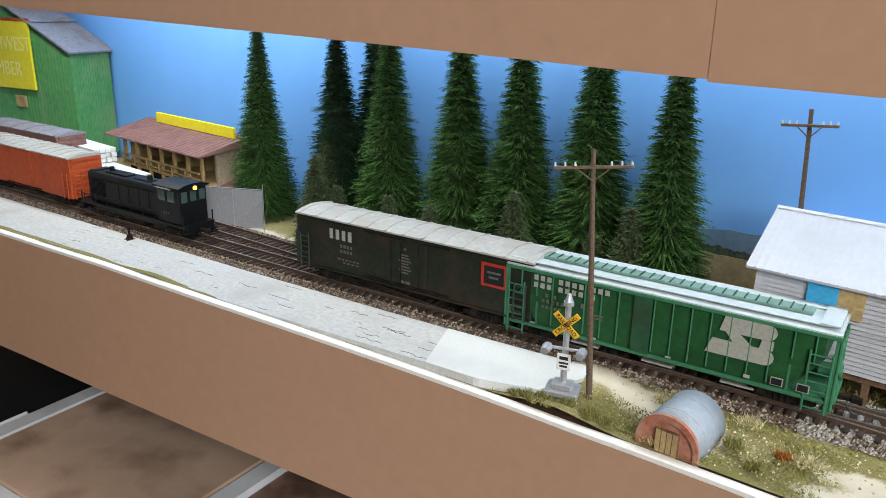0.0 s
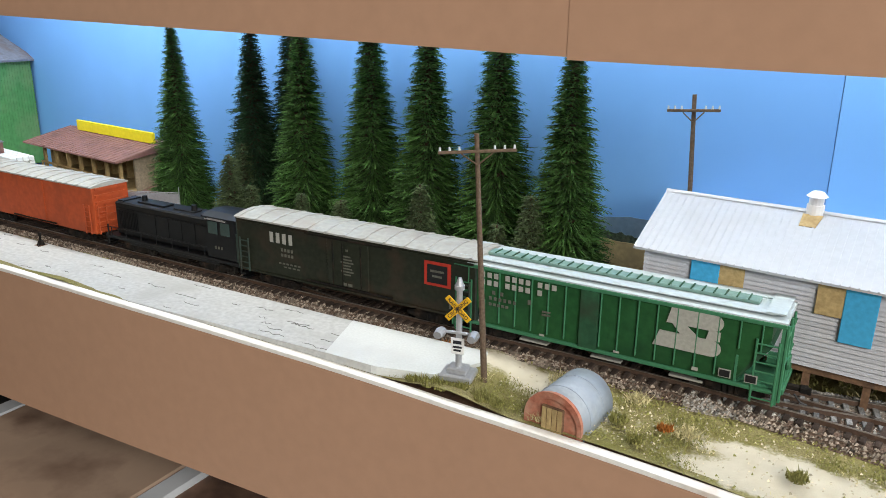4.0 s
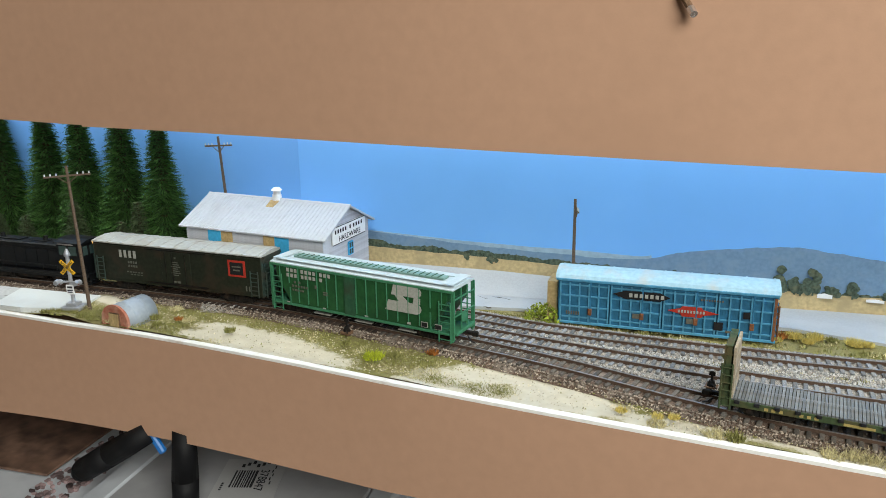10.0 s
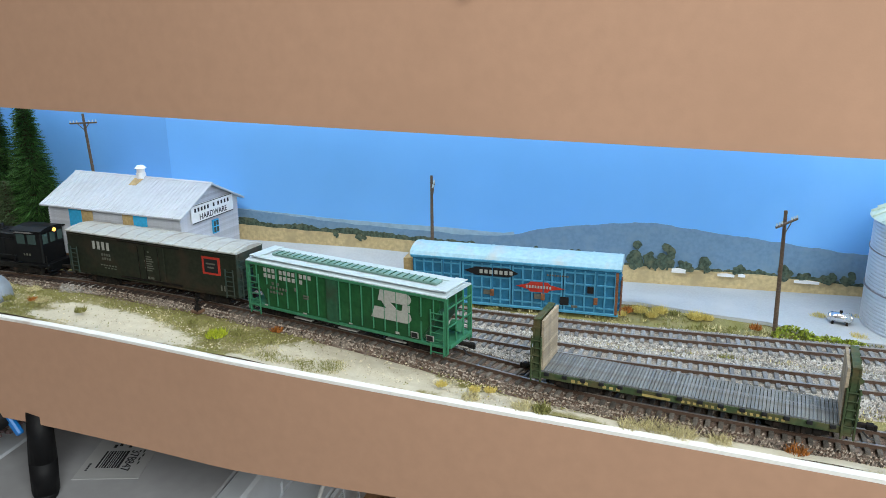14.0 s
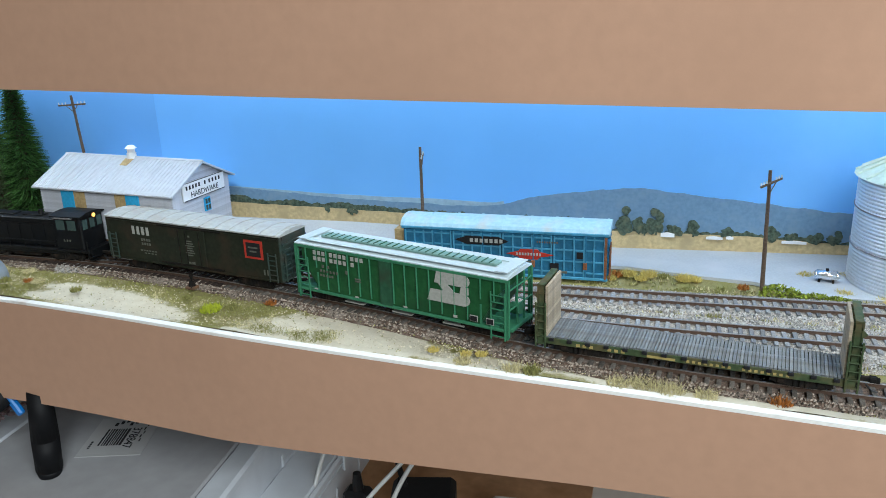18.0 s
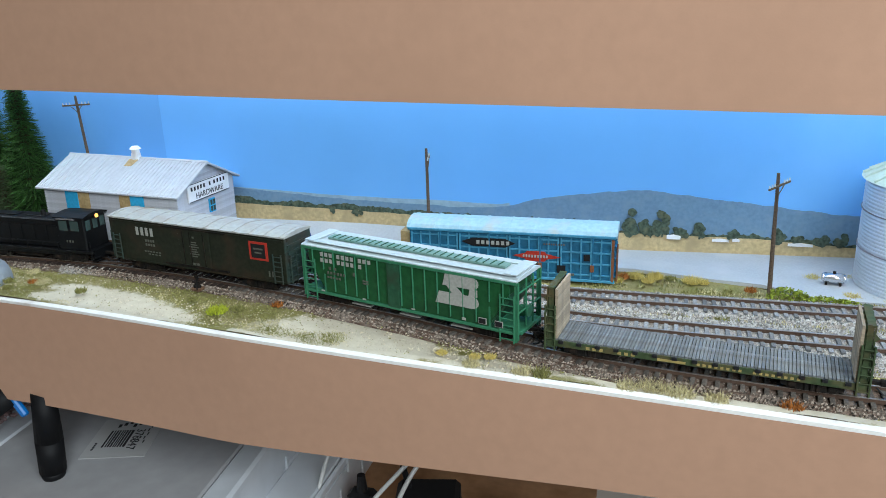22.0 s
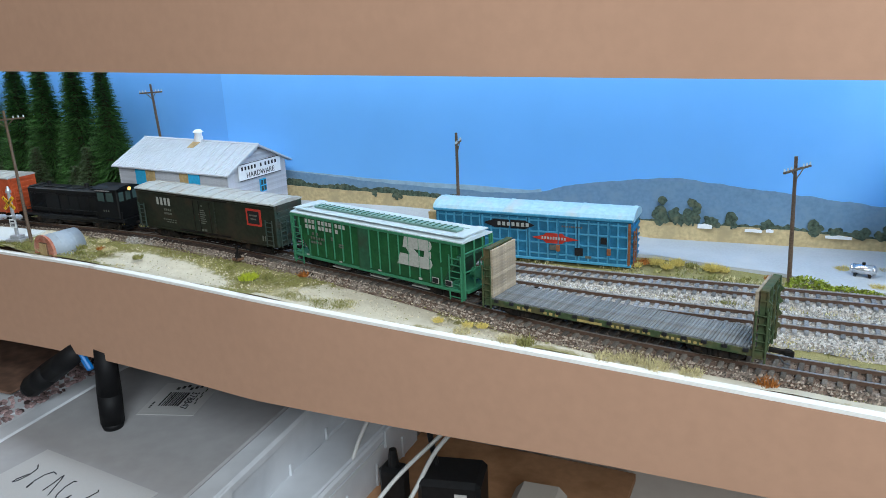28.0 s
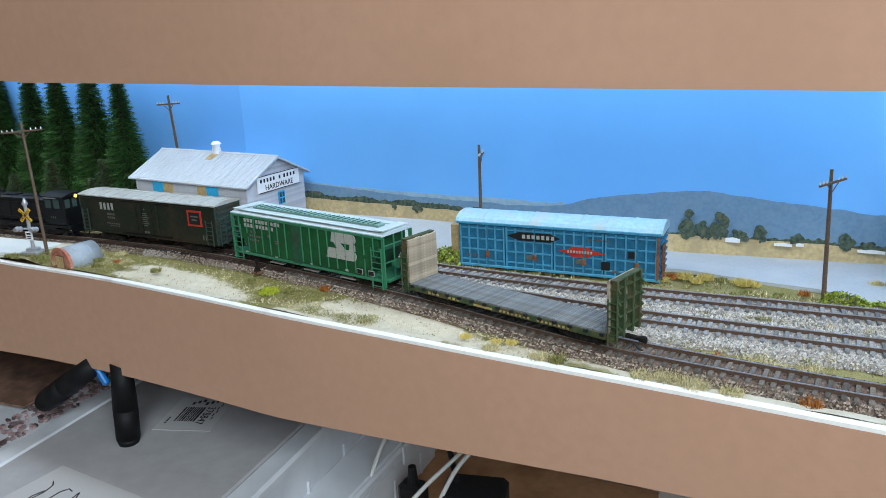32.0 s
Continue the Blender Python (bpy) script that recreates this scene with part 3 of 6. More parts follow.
def patch(name, label, outline, z, thick, material, category="ground", rough_edge=0.0, kind="structure"):
    pts = []
    n = len(outline)
    for i in range(n):
        (xa, ya), (xb, yb) = outline[i], outline[(i + 1) % n]
        k = max(1, int(math.hypot(xb - xa, yb - ya) / 0.12)) if rough_edge else 1
        for j in range(k):
            pts.append((xa + (xb - xa) * j / k + random.uniform(-1, 1) * rough_edge, ya + (yb - ya) * j / k + random.uniform(-1, 1) * rough_edge))
    bm = B()
    prism(bm, pts, "z", z - thick, z)
    return tagged(part(name, bm, material), label, category, kind=kind)


road_back = [(x, along(FRONT, x) - 0.27) for x in (-4.95, -6, -7, -8, -9.5, -11, -14)]
road_front = [(x, along(EDGE, x) + 0.065) for x in (-14, -11, -9.5, -8, -7, -6, -5.2, -4.75)]
patch("concrete_road", "worn pale concrete roadway beside the track", road_back + road_front, -0.03, 0.06, "concrete", "road")
patch("crossing_slab", "clean white concrete apron at the level crossing", [(-5.25, along(FRONT, -5.25) - .27), (-4.30, along(FRONT, -4.30) - .25), (-4.27, -.90), (-4.42, -1.16), (-4.74, along(EDGE, -4.74) + .065), (-5.10, along(EDGE, -5.10) + .065)], -0.027, 0.06, "slab", "pavement")
lot_z = -0.045
patch("paved_lot", "flat grey paved lot behind the tracks", [(-1.95, -.02), (-1.0, -.02), (.0, .12), (1.9, .22), (2.5, .08), (2.9, .02), (3.3, -.22), (5.5, -.28), (5.5, wall_y(5.5) - .005), (2, wall_y(2) - .005), (-2.3, wall_y(-2.3) - .005), (-2.3, .2)], lot_z, 0.03, "lot", "pavement")
# ramp added at the lot's far end, sloped to catch more light than an upright print
bm = B()
last = None
for i in range(81):
    x = -2.28 + 4.06 * i / 80
    ring = [bm.verts.new((x, wall_y(x) - .27 + .25 * u, lot_z + .003 + (lot_top(x) - lot_z) * u ** 1.5)) for u in (0, .25, .5, .75, 1)]
    if last:
        for k in range(4):
            bm.faces.new((last[k], ring[k], ring[k + 1], last[k + 1]))
    last = ring
tagged(part("lot_cove", bm, "lot", smooth=True), "grey lot curving up to meet the backdrop", "pavement", kind="structure")
# cracks in the concrete
bm = B()
for k in range(34):
    x = random.uniform(-9.5, -4.9)
    y = random.uniform(along(EDGE, x) + .1, along(FRONT, x) - .3)
    w = random.uniform(.05, .22)
    pts = [(x + w * i / 5, y + 0.02 * wob(i + k * 7, 1.3) + random.uniform(-.006, .006)) for i in range(6)]
    for (xa, ya), (xb, yb) in zip(pts, pts[1:]):
        prism(bm, [(xa, ya - .0018), (xb, yb - .0018), (xb, yb + .0018), (xa, ya + .0018)], "z", -0.035, -0.0285)
tagged(part("road_crack", bm, "crack"), "dark cracks across the concrete roadway", "crack", kind="stuff")
bm = B()
for k in range(26):
    x, y = random.uniform(-1.9, -.6), random.uniform(.02, .38)
    w, s = random.uniform(.04, .14), random.uniform(-.8, .8)
    pts = [(x + w * i / 4, y + s * w * i / 4 + random.uniform(-.01, .01)) for i in range(5)]
    for (xa, ya), (xb, yb) in zip(pts, pts[1:]):
        prism(bm, [(xa, ya - .003), (xb, yb - .002), (xb, yb + .002), (xa, ya + .002)], "z", lot_z - .01, lot_z + 0.0015)
tagged(part("lot_crack", bm, "crack"), "dark cracks in the grey lot", "crack", kind="stuff")


def blob(cx, cy, rx, ry, turn, n=26):
    c, s = math.cos(radians(turn)), math.sin(radians(turn))
    out = []
    for i in range(n):
        a = 2 * math.pi * i / n
        r = 1 + 0.28 * noise.noise(Vector((cx * 5 + 1.7 * math.cos(a), cy * 5 + 1.7 * math.sin(a), 1))) + random.uniform(-.07, .07)
        p, q = rx * r * math.cos(a), ry * r * math.sin(a)
        out.append((cx + c * p - s * q, cy + s * p + c * q))
    return out


# ---- room round the layout ----
def slab(name, label, x0, x1, y0, y1, z0, z1, material, category):
    bm = B()
    box(bm, (x0 + x1) / 2, (y0 + y1) / 2, (z0 + z1) / 2, x1 - x0, y1 - y0, z1 - z0)
    return tagged(part(name, bm, material), label, category, kind="structure")


slab("floor", "dark carpeted floor", -30, 22, -32, 4, -12.1, -12, "floor", "floor")
slab("ceiling", "pale room ceiling", -30, 22, -32, 4, 18, 18.1, "white_wall", "ceiling")
slab("wall_north", "cream room wall behind the layout", -30, 22, 3.2, 3.3, -12, 18, "white_wall", "wall")
slab("wall_south", "cream room wall", -30, 22, -32, -31.9, -12, 18, "white_wall", "wall")
slab("wall_west", "cream room wall", -30, -29.9, -31.9, 3.2, -12, 18, "white_wall", "wall")
slab("wall_east", "cream room wall", 21.9, 22, -31.9, 3.2, -12, 18, "white_wall", "wall")
slab("layout_roof", "board closing the layout above its lights", -14, 5.6, -1.0, 1.7, 3.0, 3.06, "white_wall", "ceiling")
slab("layout_end", "end board of the layout", 5.55, 5.6, -2.2, 1.1, -0.5, 3.0, "sky", "wall")
slab("layout_end_far", "end board of the layout", -14.05, -14, -0.95, 1.65, -0.5, 3.0, "sky", "wall")
slab("lower_shelf", "dark shelf under the layout that carries the storage boxes", -16, 6, -3.0, 3.0, -3.7, -3.6, "brownwood", "shelf")
slab("cupboard_back", "pale panel behind the storage boxes", -16, 6, 1.6, 1.7, -3.6, -0.52, "white_wall", "wall")

# ---- tracks ----
def rail_bm(track, x0, x1, off, head):
    bm = B()
    prev = None
    n = int((x1 - x0) / 0.1)
    w, z0, z1 = (0.011, -0.004, 0.0) if head else (0.012, -0.028, -0.004)
    for i in range(n + 1):
        x = x0 + (x1 - x0) * i / n
        a = radians(heading(track, x))
        nx, ny = -math.sin(a), math.cos(a)
        ring = [bm.verts.new((x + nx * (off + s * w / 2), along(track, x) + ny * (off + s * w / 2), z)) for s, z in ((-1, z0), (-1, z1), (1, z1), (1, z0))]
        if prev:
            for k in range(4):
                bm.faces.new((prev[k], prev[(k + 1) % 4], ring[(k + 1) % 4], ring[k]))
        prev = ring
    bmesh.ops.recalc_face_normals(bm, faces=bm.faces[:])
    return bm


def ballast_bed(name, label, track, x0, x1, half, material, rock, count):
    bm = B()
    prev = None
    n = int((x1 - x0) / 0.08)
    prof = [(-half, GROUND - .02), (-half * .78, -0.040), (-.17, -0.037), (.17, -0.037), (half * .78, -0.040), (half, GROUND - .02)]
    for i in range(n + 1):
        x = x0 + (x1 - x0) * i / n
        a = radians(heading(track, x))
        ring = [bm.verts.new((x - math.sin(a) * o, along(track, x) + math.cos(a) * o, z + 0.004 * wob(x * 3 + o * 9, 4))) for o, z in prof]
        if prev:
            for k in range(5):
                bm.faces.new((prev[k], ring[k], ring[k + 1], prev[k + 1]))
        prev = ring
    tagged(part(name, bm, material), label, "ballast", kind="structure")
    bm = B()
    for _ in range(count):
        x, o = random.uniform(x0, x1), random.choice((-1, 1)) * (random.uniform(.15, half) if random.random() < .72 else random.uniform(0, .15))
        a = radians(heading(track, x))
        z = float(np.interp(abs(o), [0, .14, .17, half * .78, half], [-.042, -.040, -.036, -.040, GROUND]))
        s = random.uniform(.006, .013)
        c = Vector((x - math.sin(a) * o, along(track, x) + math.cos(a) * o, z))
        vs = [bm.verts.new(c + Vector(d) * s * random.uniform(.7, 1.3)) for d in ((1, 0, 0), (-.5, .87, 0), (-.5, -.87, 0), (0.1, 0, 1.0))]
        for q in ((0, 1, 3), (1, 2, 3), (2, 0, 3)):
            bm.faces.new([vs[k] for k in q])
    tagged(part(name.replace("bed", "stones"), bm, rock), "loose " + label, "ballast", kind="stuff")


ballast_bed("front_ballast_bed", "brown rust-stained ballast of the front track", FRONT, -14, 5.5, .205, "ballast_brown", "stone_brown", 26000)
ballast_bed("middle_ballast_bed", "grey ballast of the middle track", MIDDLE, -1.9, 5.5, .32, "ballast", "stone", 16000)
ballast_bed("back_ballast_bed", "grey ballast of the back track", BACK, -3.2, 5.5, .25, "ballast", "stone", 14000)
ballast_bed("siding_ballast_bed", "brown ballast of the siding", SIDING, -14, -5.4, .25, "ballast_brown", "stone_brown", 6000)


def track(name, label, line, x0, x1, tie_mat, tie_from, later=None, change=9.0):
    t = thing(name, label, "track", at(0, 0, 0), kind="structure")
    for off in (-0.0825, 0.0825):
        r = part("rail", rail_bm(line, x0, x1, off, False), "rail", t, "rust-brown rail")
        part("rail_head", rail_bm(line, x0, x1, off, True), "railhead", r, "worn bright rail head")
    bm = B()
    box(bm, 0, 0, 0, .028, .30, .02, .002)
    me = mesh_of("tie", bm, tie_mat)
    fresh = mesh_of("tie", box(B(), 0, 0, 0, .028, .30, .02, .002), later) if later else me
    x = tie_from
    while x < x1:
        ob = new("tie", me if x < change else fresh)
        ob.parent = t
        ob.matrix_basis = at(x + random.uniform(-.004, .004), along(line, x), -0.0315 + random.uniform(-.002, .002), heading(line, x) + random.uniform(-1.5, 1.5))
        x += 0.068
    return t


track("front_track", "front running track with rusty rails on dark ties", FRONT, -14, 5.5, "tie_dark", -9.5, "tie_mid", -1.3)
track("middle_track", "middle yard track with rusty rails on grey ties", MIDDLE, -1.9, 5.5, "tie", -1.85)
track("back_track", "back yard track with rusty rails on grey ties", BACK, -3.2, 5.5, "tie", -3.0)
track("siding_track", "siding that leaves the front track behind the crossing", SIDING, -14, -5.4, "tie_dark", -9.5)

# ---- rolling stock: x along the car, the side at -y, z from the rail head ----
def wheelset(parent, x):
    bm = B()
    for s in (-1, 1):
        rod(bm, (0, s * .072, 0), (0, s * .092, 0), .052, n=16)
        rod(bm, (0, s * .066, 0), (0, s * .072, 0), .058, n=16)
        rod(bm, (0, s * .092, 0), (0, s * .094, 0), .03, n=10)
        for k in range(3):
            a = 2.094 * k
            box(bm, .036 * math.cos(a), s * .0935, .036 * math.sin(a), .014, .004, .014)
    rod(bm, (0, -.1, 0), (0, .1, 0), .012, n=8)
    ob = part("wheelset", bm, "wheel", parent, "dark steel wheels on an axle")
    ob.matrix_basis = at(x, 0, .052)
    return ob


WHEELS = []


def truck(car, x, base=.20):
    holder = None
    for s in (-1, 1):
        bm = B()
        prism(bm, [(-.16, .045), (-.1, .03), (-.06, .02), (.06, .02), (.1, .03), (.16, .045), (.16, .068), (.07, .095), (-.07, .095), (-.16, .068)], "y", s * .112 - .012, s * .112 + .012)
        for o in (-.03, 0, .03):
            rod(bm, (o, s * .124, .028), (o, s * .124, .078), .011, n=6)
        for o in (-base / 2, base / 2):
            box(bm, o, s * .126, .055, .045, .012, .04, .006)
        side = part("truck_side_frame", bm, "under", car, "dark cast truck side frame")
        side.matrix_basis = at(x, 0, 0)
    bm = B()
    box(bm, 0, 0, .07, .06, .22, .04, .006)
    part("truck_bolster", bm, "under", car).matrix_basis = at(x, 0, 0)
    for o in (-base / 2, base / 2):
        WHEELS.append((wheelset(car, x + o), car))


def coupler(car, x, s):
    bm = B()
    box(bm, x + s * .03, 0, .085, .10, .03, .03, .004)
    box(bm, x + s * .095, 0, .085, .045, .045, .04, .008)
    box(bm, x + s * .12, -.012, .085, .02, .02, .04, .004)
    cp = part("coupler", bm, "under", car, "dark knuckle coupler")
    bm = B()
    rod(bm, (x + s * .06, -.05, .07), (x + s * .09, -.05, .03), .006, n=6)
    rod(bm, (x + s * .09, -.05, .03), (x + s * .12, -.045, .02), .006, n=6)
    part("air_hose", bm, "cable_black", cp)


def ladder(car, x, y, z0, z1, w, rungs, material, axis="x", label=""):
    bm = B()
    d = (1, 0) if axis == "x" else (0, 1)
    for s in (-.5, .5):
        rod(bm, (x + d[0] * w * s, y + d[1] * w * s, z0), (x + d[0] * w * s, y + d[1] * w * s, z1), .006, n=6)
    for k in range(rungs):
        z = z0 + (z1 - z0) * (k + .5) / rungs
        rod(bm, (x - d[0] * w / 2, y - d[1] * w / 2, z), (x + d[0] * w / 2, y + d[1] * w / 2, z), .005, n=6)
    return part("ladder", bm, material, car, label)


def bars(car, material, rows, y, depth=.0025, name="marking", label=""):
    """Plain strokes standing for writing: rows of x, z, width, height."""
    if len(rows) < 7:
        for x, z, w, h in rows:
            ob = part(name, box(B(), x, y, z, w, depth, h), material, car, label)
        return ob
    bm = B()
    for x, z, w, h in rows:
        box(bm, x, y, z, w, depth, h)
    return part(name, bm, material, car, label)


def boxcar(name, label, length, top, body_mat, roof_mat, end_mat, width=.335, ribs=0, roof_ribs=13):
    car = thing(name, label, "boxcar")
    h0, h1, hw, L = .115, top, width / 2, length / 2
    bm = B()
    box(bm, 0, 0, (h0 + h1) / 2, length - .02, width, h1 - h0, .004)
    part("body", bm, body_mat, car)
    bm = B()
    arch = [(-hw - .008, h1 - .004), (-hw - .008, h1 + .008), (-hw * .6, h1 + .026), (0, h1 + .036), (hw * .6, h1 + .026), (hw + .008, h1 + .008), (hw + .008, h1 - .004)]
    prism(bm, arch, "x", -L, L)
    roof = part("roof", bm, roof_mat, car, "pale dusty metal roof")
    for i in range(roof_ribs):
        x = -L + .04 + (length - .08) * i / (roof_ribs - 1)
        bm = B()
        prism(bm, [(p * 1.0, q + .006) for p, q in arch[1:-1]] + [(hw, h1), (-hw, h1)], "x", x - .007, x + .007)
        part("roof_rib", bm, roof_mat, roof)
    for s in (-1, 1):
        for k in range(7):
            bm = B()
            z = h0 + .03 + (h1 - h0 - .05) * k / 6
            prism(bm, [(-hw + .02, z - .014), (-hw + .03, z), (-hw + .02, z + .014), (hw - .02, z + .014), (hw - .03, z), (hw - .02, z - .014)], "x", s * (L - .012), s * (L + .006))
            part("end_rib", bm, end_mat, car)
        bm = B()
        box(bm, s * (L - .008), 0, (h0 + h1) / 2, .008, width - .004, h1 - h0 - .004)
        part("end_panel", bm, end_mat, car)
        ladder(car, s * (L - .075), -hw - .012, h0 + .0, h0 + .26, .07, 6, end_mat)
        ladder(car, s * (L + .02), -hw + .06, h0 + .0, h0 + .26, .07, 6, end_mat, "y")
        coupler(car, s * L, s)
        truck(car, s * (L - .30))
    bm = B()
    box(bm, 0, 0, .085, length - .1, .09, .05, .006)
    box(bm, .12, -.05, .075, .16, .06, .05, .008)
    box(bm, -.2, -.03, .07, .10, .05, .045, .008)
    part("underframe", bm, "under", car, "dark underframe")
    return car, -hw, L


def side_details_brex(car, y, L):
    bm = B()
    for z in (.125, .495):
        box(bm, 0, y - .004, z, 2 * L - .04, .01, .014)
    part("side_sill", bm, "brex", car)
    for z in (.15, .50):
        part("door_track", box(B(), .02, y - .009, z, .62, .01, .012), "under", car)
    bm = B()
    box(bm, .02, y - .006, .325, .30, .012, .33, .004)
    door = part("door", bm, "brex", car, "plug door in dark green")
    bm = B()
    for o in (-.1, -.03, .10):
        rod(bm, (.02 + o, y - .018, .17), (.02 + o, y - .018, .48), .004, n=6)
    part("lock_rod", bm, "under", door)
    rows = []
    for k, (w, x) in enumerate(((.042, -.56), (.042, -.51), (.042, -.46), (.046, -.41))):
        rows.append((x, .42, .027, .078))
    bars(car, "letter", rows, y - .003, label="weathered white reporting marks")
    bars(car, "letter_dim", [(-.48 + .026 * k, .335, .016, .024) for k in range(4)] + [(-.48 + .026 * k, .295, .016, .022) for k in range(4)] + [(-.50 + .03 * k, .23, .018, .012) for k in range(6)] + [(-.46 + .035 * k, .205, .02, .01) for k in range(4)], y - .003)
    bars(car, "letter_dim", [(.02, .385 - .022 * k, .05 + .02 * (k % 3), .010) for k in range(7)] + [(.02, .43, .016, .016), (.0, .18, .03, .02), (.04, .18, .03, .02)], y - .014)
    bm = B()
    box(bm, .62, y - .003, .385, .165, .004, .165)
    em = part("emblem", bm, "red", car, "red square emblem with dark centre")
    bm = B()
    box(bm, .62, y - .006, .385, .125, .004, .125)
    part("emblem_centre", bm, "black_flat", em)
    bars(em, "letter_dim", [(.62, .405, .085, .014), (.62, .37, .06, .014)], y - .009, .002, "emblem_stroke")
    bars(car, "letter_dim", [(.70, .19, .012, .05), (.73, .19, .012, .05)], y - .003)


brex, yb, Lb = boxcar("dark_green_boxcar", "weathered dark green boxcar with pale dusty roof and red emblem", 1.72, .525, "brex", "galv", "brex_end")
side_details_brex(brex, yb, Lb)
orange_car, yo, Lo = boxcar("orange_boxcar", "orange boxcar with corrugated ends and cream roof", 1.72, .53, "orange", "galv", "orange")
part("door", box(B(), .05, yo - .004, .325, .34, .010, .37, .003), "orange", orange_car, "sliding orange door")
part("door_rail", box(B(), .05, yo - .008, .135, .6, .012, .012), "under", orange_car)


def hopper():
    car = thing("covered_hopper", "green covered hopper car with white roof edge and white emblem", "hopper car")
    L, hw, z0, z1 = .885, .168, .105, .50
    bm = B()
    # upper body with the slope-sheet cut-outs at both lower ends
    outline = [(-L + .06, z1), (L - .06, z1), (L - .06, .40), (L - .20, .14), (L - .20, z0), (-L + .20, z0), (-L + .20, .14), (-L + .06, .40)]
    prism(bm, outline, "y", -hw, hw)
    body = part("body", bm, "green", car)
    for k in range(17):
        x = -L + .10 + k * (2 * L - .2) / 16
        bm = B()
        box(bm, x, -hw - .006, .315 if abs(x) < L - .22 else .405, .008, .014, .35 if abs(x) < L - .22 else .17, .003)
        part("side_post", bm, "green_light", body)
    for y in (-hw - .004, hw + .004):
        bm = B()
        box(bm, 0, y, .492, 2 * L, .018, .026, .004)
        box(bm, 0, y, z0 + .006, 2 * L - .06, .018, .024, .004)
        part("sill", bm, "green_light", car, "faded green side sill")
    bm = B()
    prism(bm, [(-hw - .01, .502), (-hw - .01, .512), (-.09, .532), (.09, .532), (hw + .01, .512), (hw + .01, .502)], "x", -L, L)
    roof = part("roof", bm, "roof_white", car, "pale roof sheet")
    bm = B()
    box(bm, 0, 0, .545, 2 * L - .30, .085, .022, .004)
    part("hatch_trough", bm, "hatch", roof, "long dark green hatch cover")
    for k in range(26):
        bm = B()
        box(bm, -L + .2 + k * (2 * L - .4) / 25, 0, .558, .007, .09, .006)
        part("hatch_batten", bm, "green_dark", roof)
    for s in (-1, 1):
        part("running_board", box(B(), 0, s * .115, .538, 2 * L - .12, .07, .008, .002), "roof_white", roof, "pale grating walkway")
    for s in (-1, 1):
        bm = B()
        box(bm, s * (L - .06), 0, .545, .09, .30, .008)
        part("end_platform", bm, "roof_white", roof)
        for yy in (-hw, hw):
            bm = B()
            box(bm, s * (L - .012), yy * .98, .27, .016, .016, .46)
            box(bm, s * (L - .20), yy * .98, .20, .012, .014, .16)
            part("corner_post", bm, "green_light", car)
        ex = s * (L + .004)
        cage = part("end_post", rod(B(), (ex, -hw, .06), (ex, -hw, .5), .008, n=6), "green_light", car, "open end framing in faded green")
        for yy, zz in ((hw, .06), (-hw * .3, .1), (hw * .3, .1)):
            part("end_post", rod(B(), (ex, yy, zz), (ex, yy, .5), .007, n=6), "green_light", car)
        for z in (.12, .27, .42):
            part("end_rung", rod(B(), (ex, -hw, z), (ex, hw, z), .006, n=6), "green_light", cage)
        ladder(car, s * (L - .07), -hw - .012, .035, .40, .10, 7, "green_light")
        ladder(car, s * (L - .07), hw + .012, .035, .40, .10, 7, "green_light")
        # slope sheet, its dull green put in for the shadow under the end
        bm = B()
        prism(bm, [(s * (L - .065), .39), (s * (L - .2), .15), (s * (L - .2), .12), (s * (L - .05), .36)], "y", -hw * .95, hw * .95)
        part("slope_sheet", bm, "green_dark", car)
        bm = B()
        box(bm, s * (L - .10), 0, .11, .24, .30, .03, .004)
        part("end_sill", bm, "green_light", car)
        bm = B()
        rod(bm, (s * (L + .01), -.03, .24), (s * (L + .02), -.03, .24), .045, n=14)
        rod(bm, (s * (L - .09), .06, .19), (s * (L - .02), .06, .19), .045, n=12)
        part("brake_gear", bm, "green_light", car, "brake wheel and reservoir")
        coupler(car, s * L, s)
        truck(car, s * (L - .22))
    for k in range(3):
        bm = B()
        x = -.42 + .42 * k
        prism(bm, [(x - .17, z0), (x + .17, z0), (x + .06, .035), (x - .06, .035)], "y", -.10, .10)
        part("hopper_bay", bm, "under", car, "grimy discharge bay")
        bm = B()
        box(bm, x + .03, -.115, .05, .17, .04, .014, .003)
        part("outlet_gate", bm, "letter", car, "pale outlet gate")
    y = -hw - .0155
    rows = []
    for j, z, n in ((0, .455, 10), (1, .405, 8)):
        for i in range(n):
            x = -.69 + i * .041 + (.03 if i > 2 else 0) + (.03 if i > 6 else 0)
            rows.append((x, z, .026, .034))
    bars(car, "letter", rows, y, label="white road-name lettering as plain strokes")
    bars(car, "letter_dim", [(-.62 + .05 * k, .345, .018, .024) for k in range(2)] + [(-.64 + .03 * k, .305, .016, .022) for k in range(6)] + [(-.64 + .026 * k, .265, .016, .018) for k in range(5)] + [(-.40, .33, .02, .03), (-.30, .29, .05, .012), (-.3, .27, .05, .012)], y)
    # emblem: two pale wedge shapes with a round end each
    bm = B()
    def lobe(x0, z0_, w, h, cut):
        pts = [(x0 - w / 2 + cut, z0_ + h / 2)] + [(x0 + w / 2 - h * .5 + h * .5 * math.sin(a), z0_ + h / 2 * math.cos(a)) for a in [math.pi * k / 8 for k in range(9)]] + [(x0 - w / 2, z0_ - h / 2)]
        prism(bm, pts, "y", y + .004, y + .0095)
    lobe(.475, .436, .27, .094, .02)
    lobe(.445, .287, .33, .094, .03)
    prism(bm, [(.545, .3885), (.60, .3885), (.60, .3345), (.535, .3345)], "y", y + .004, y + .0095)
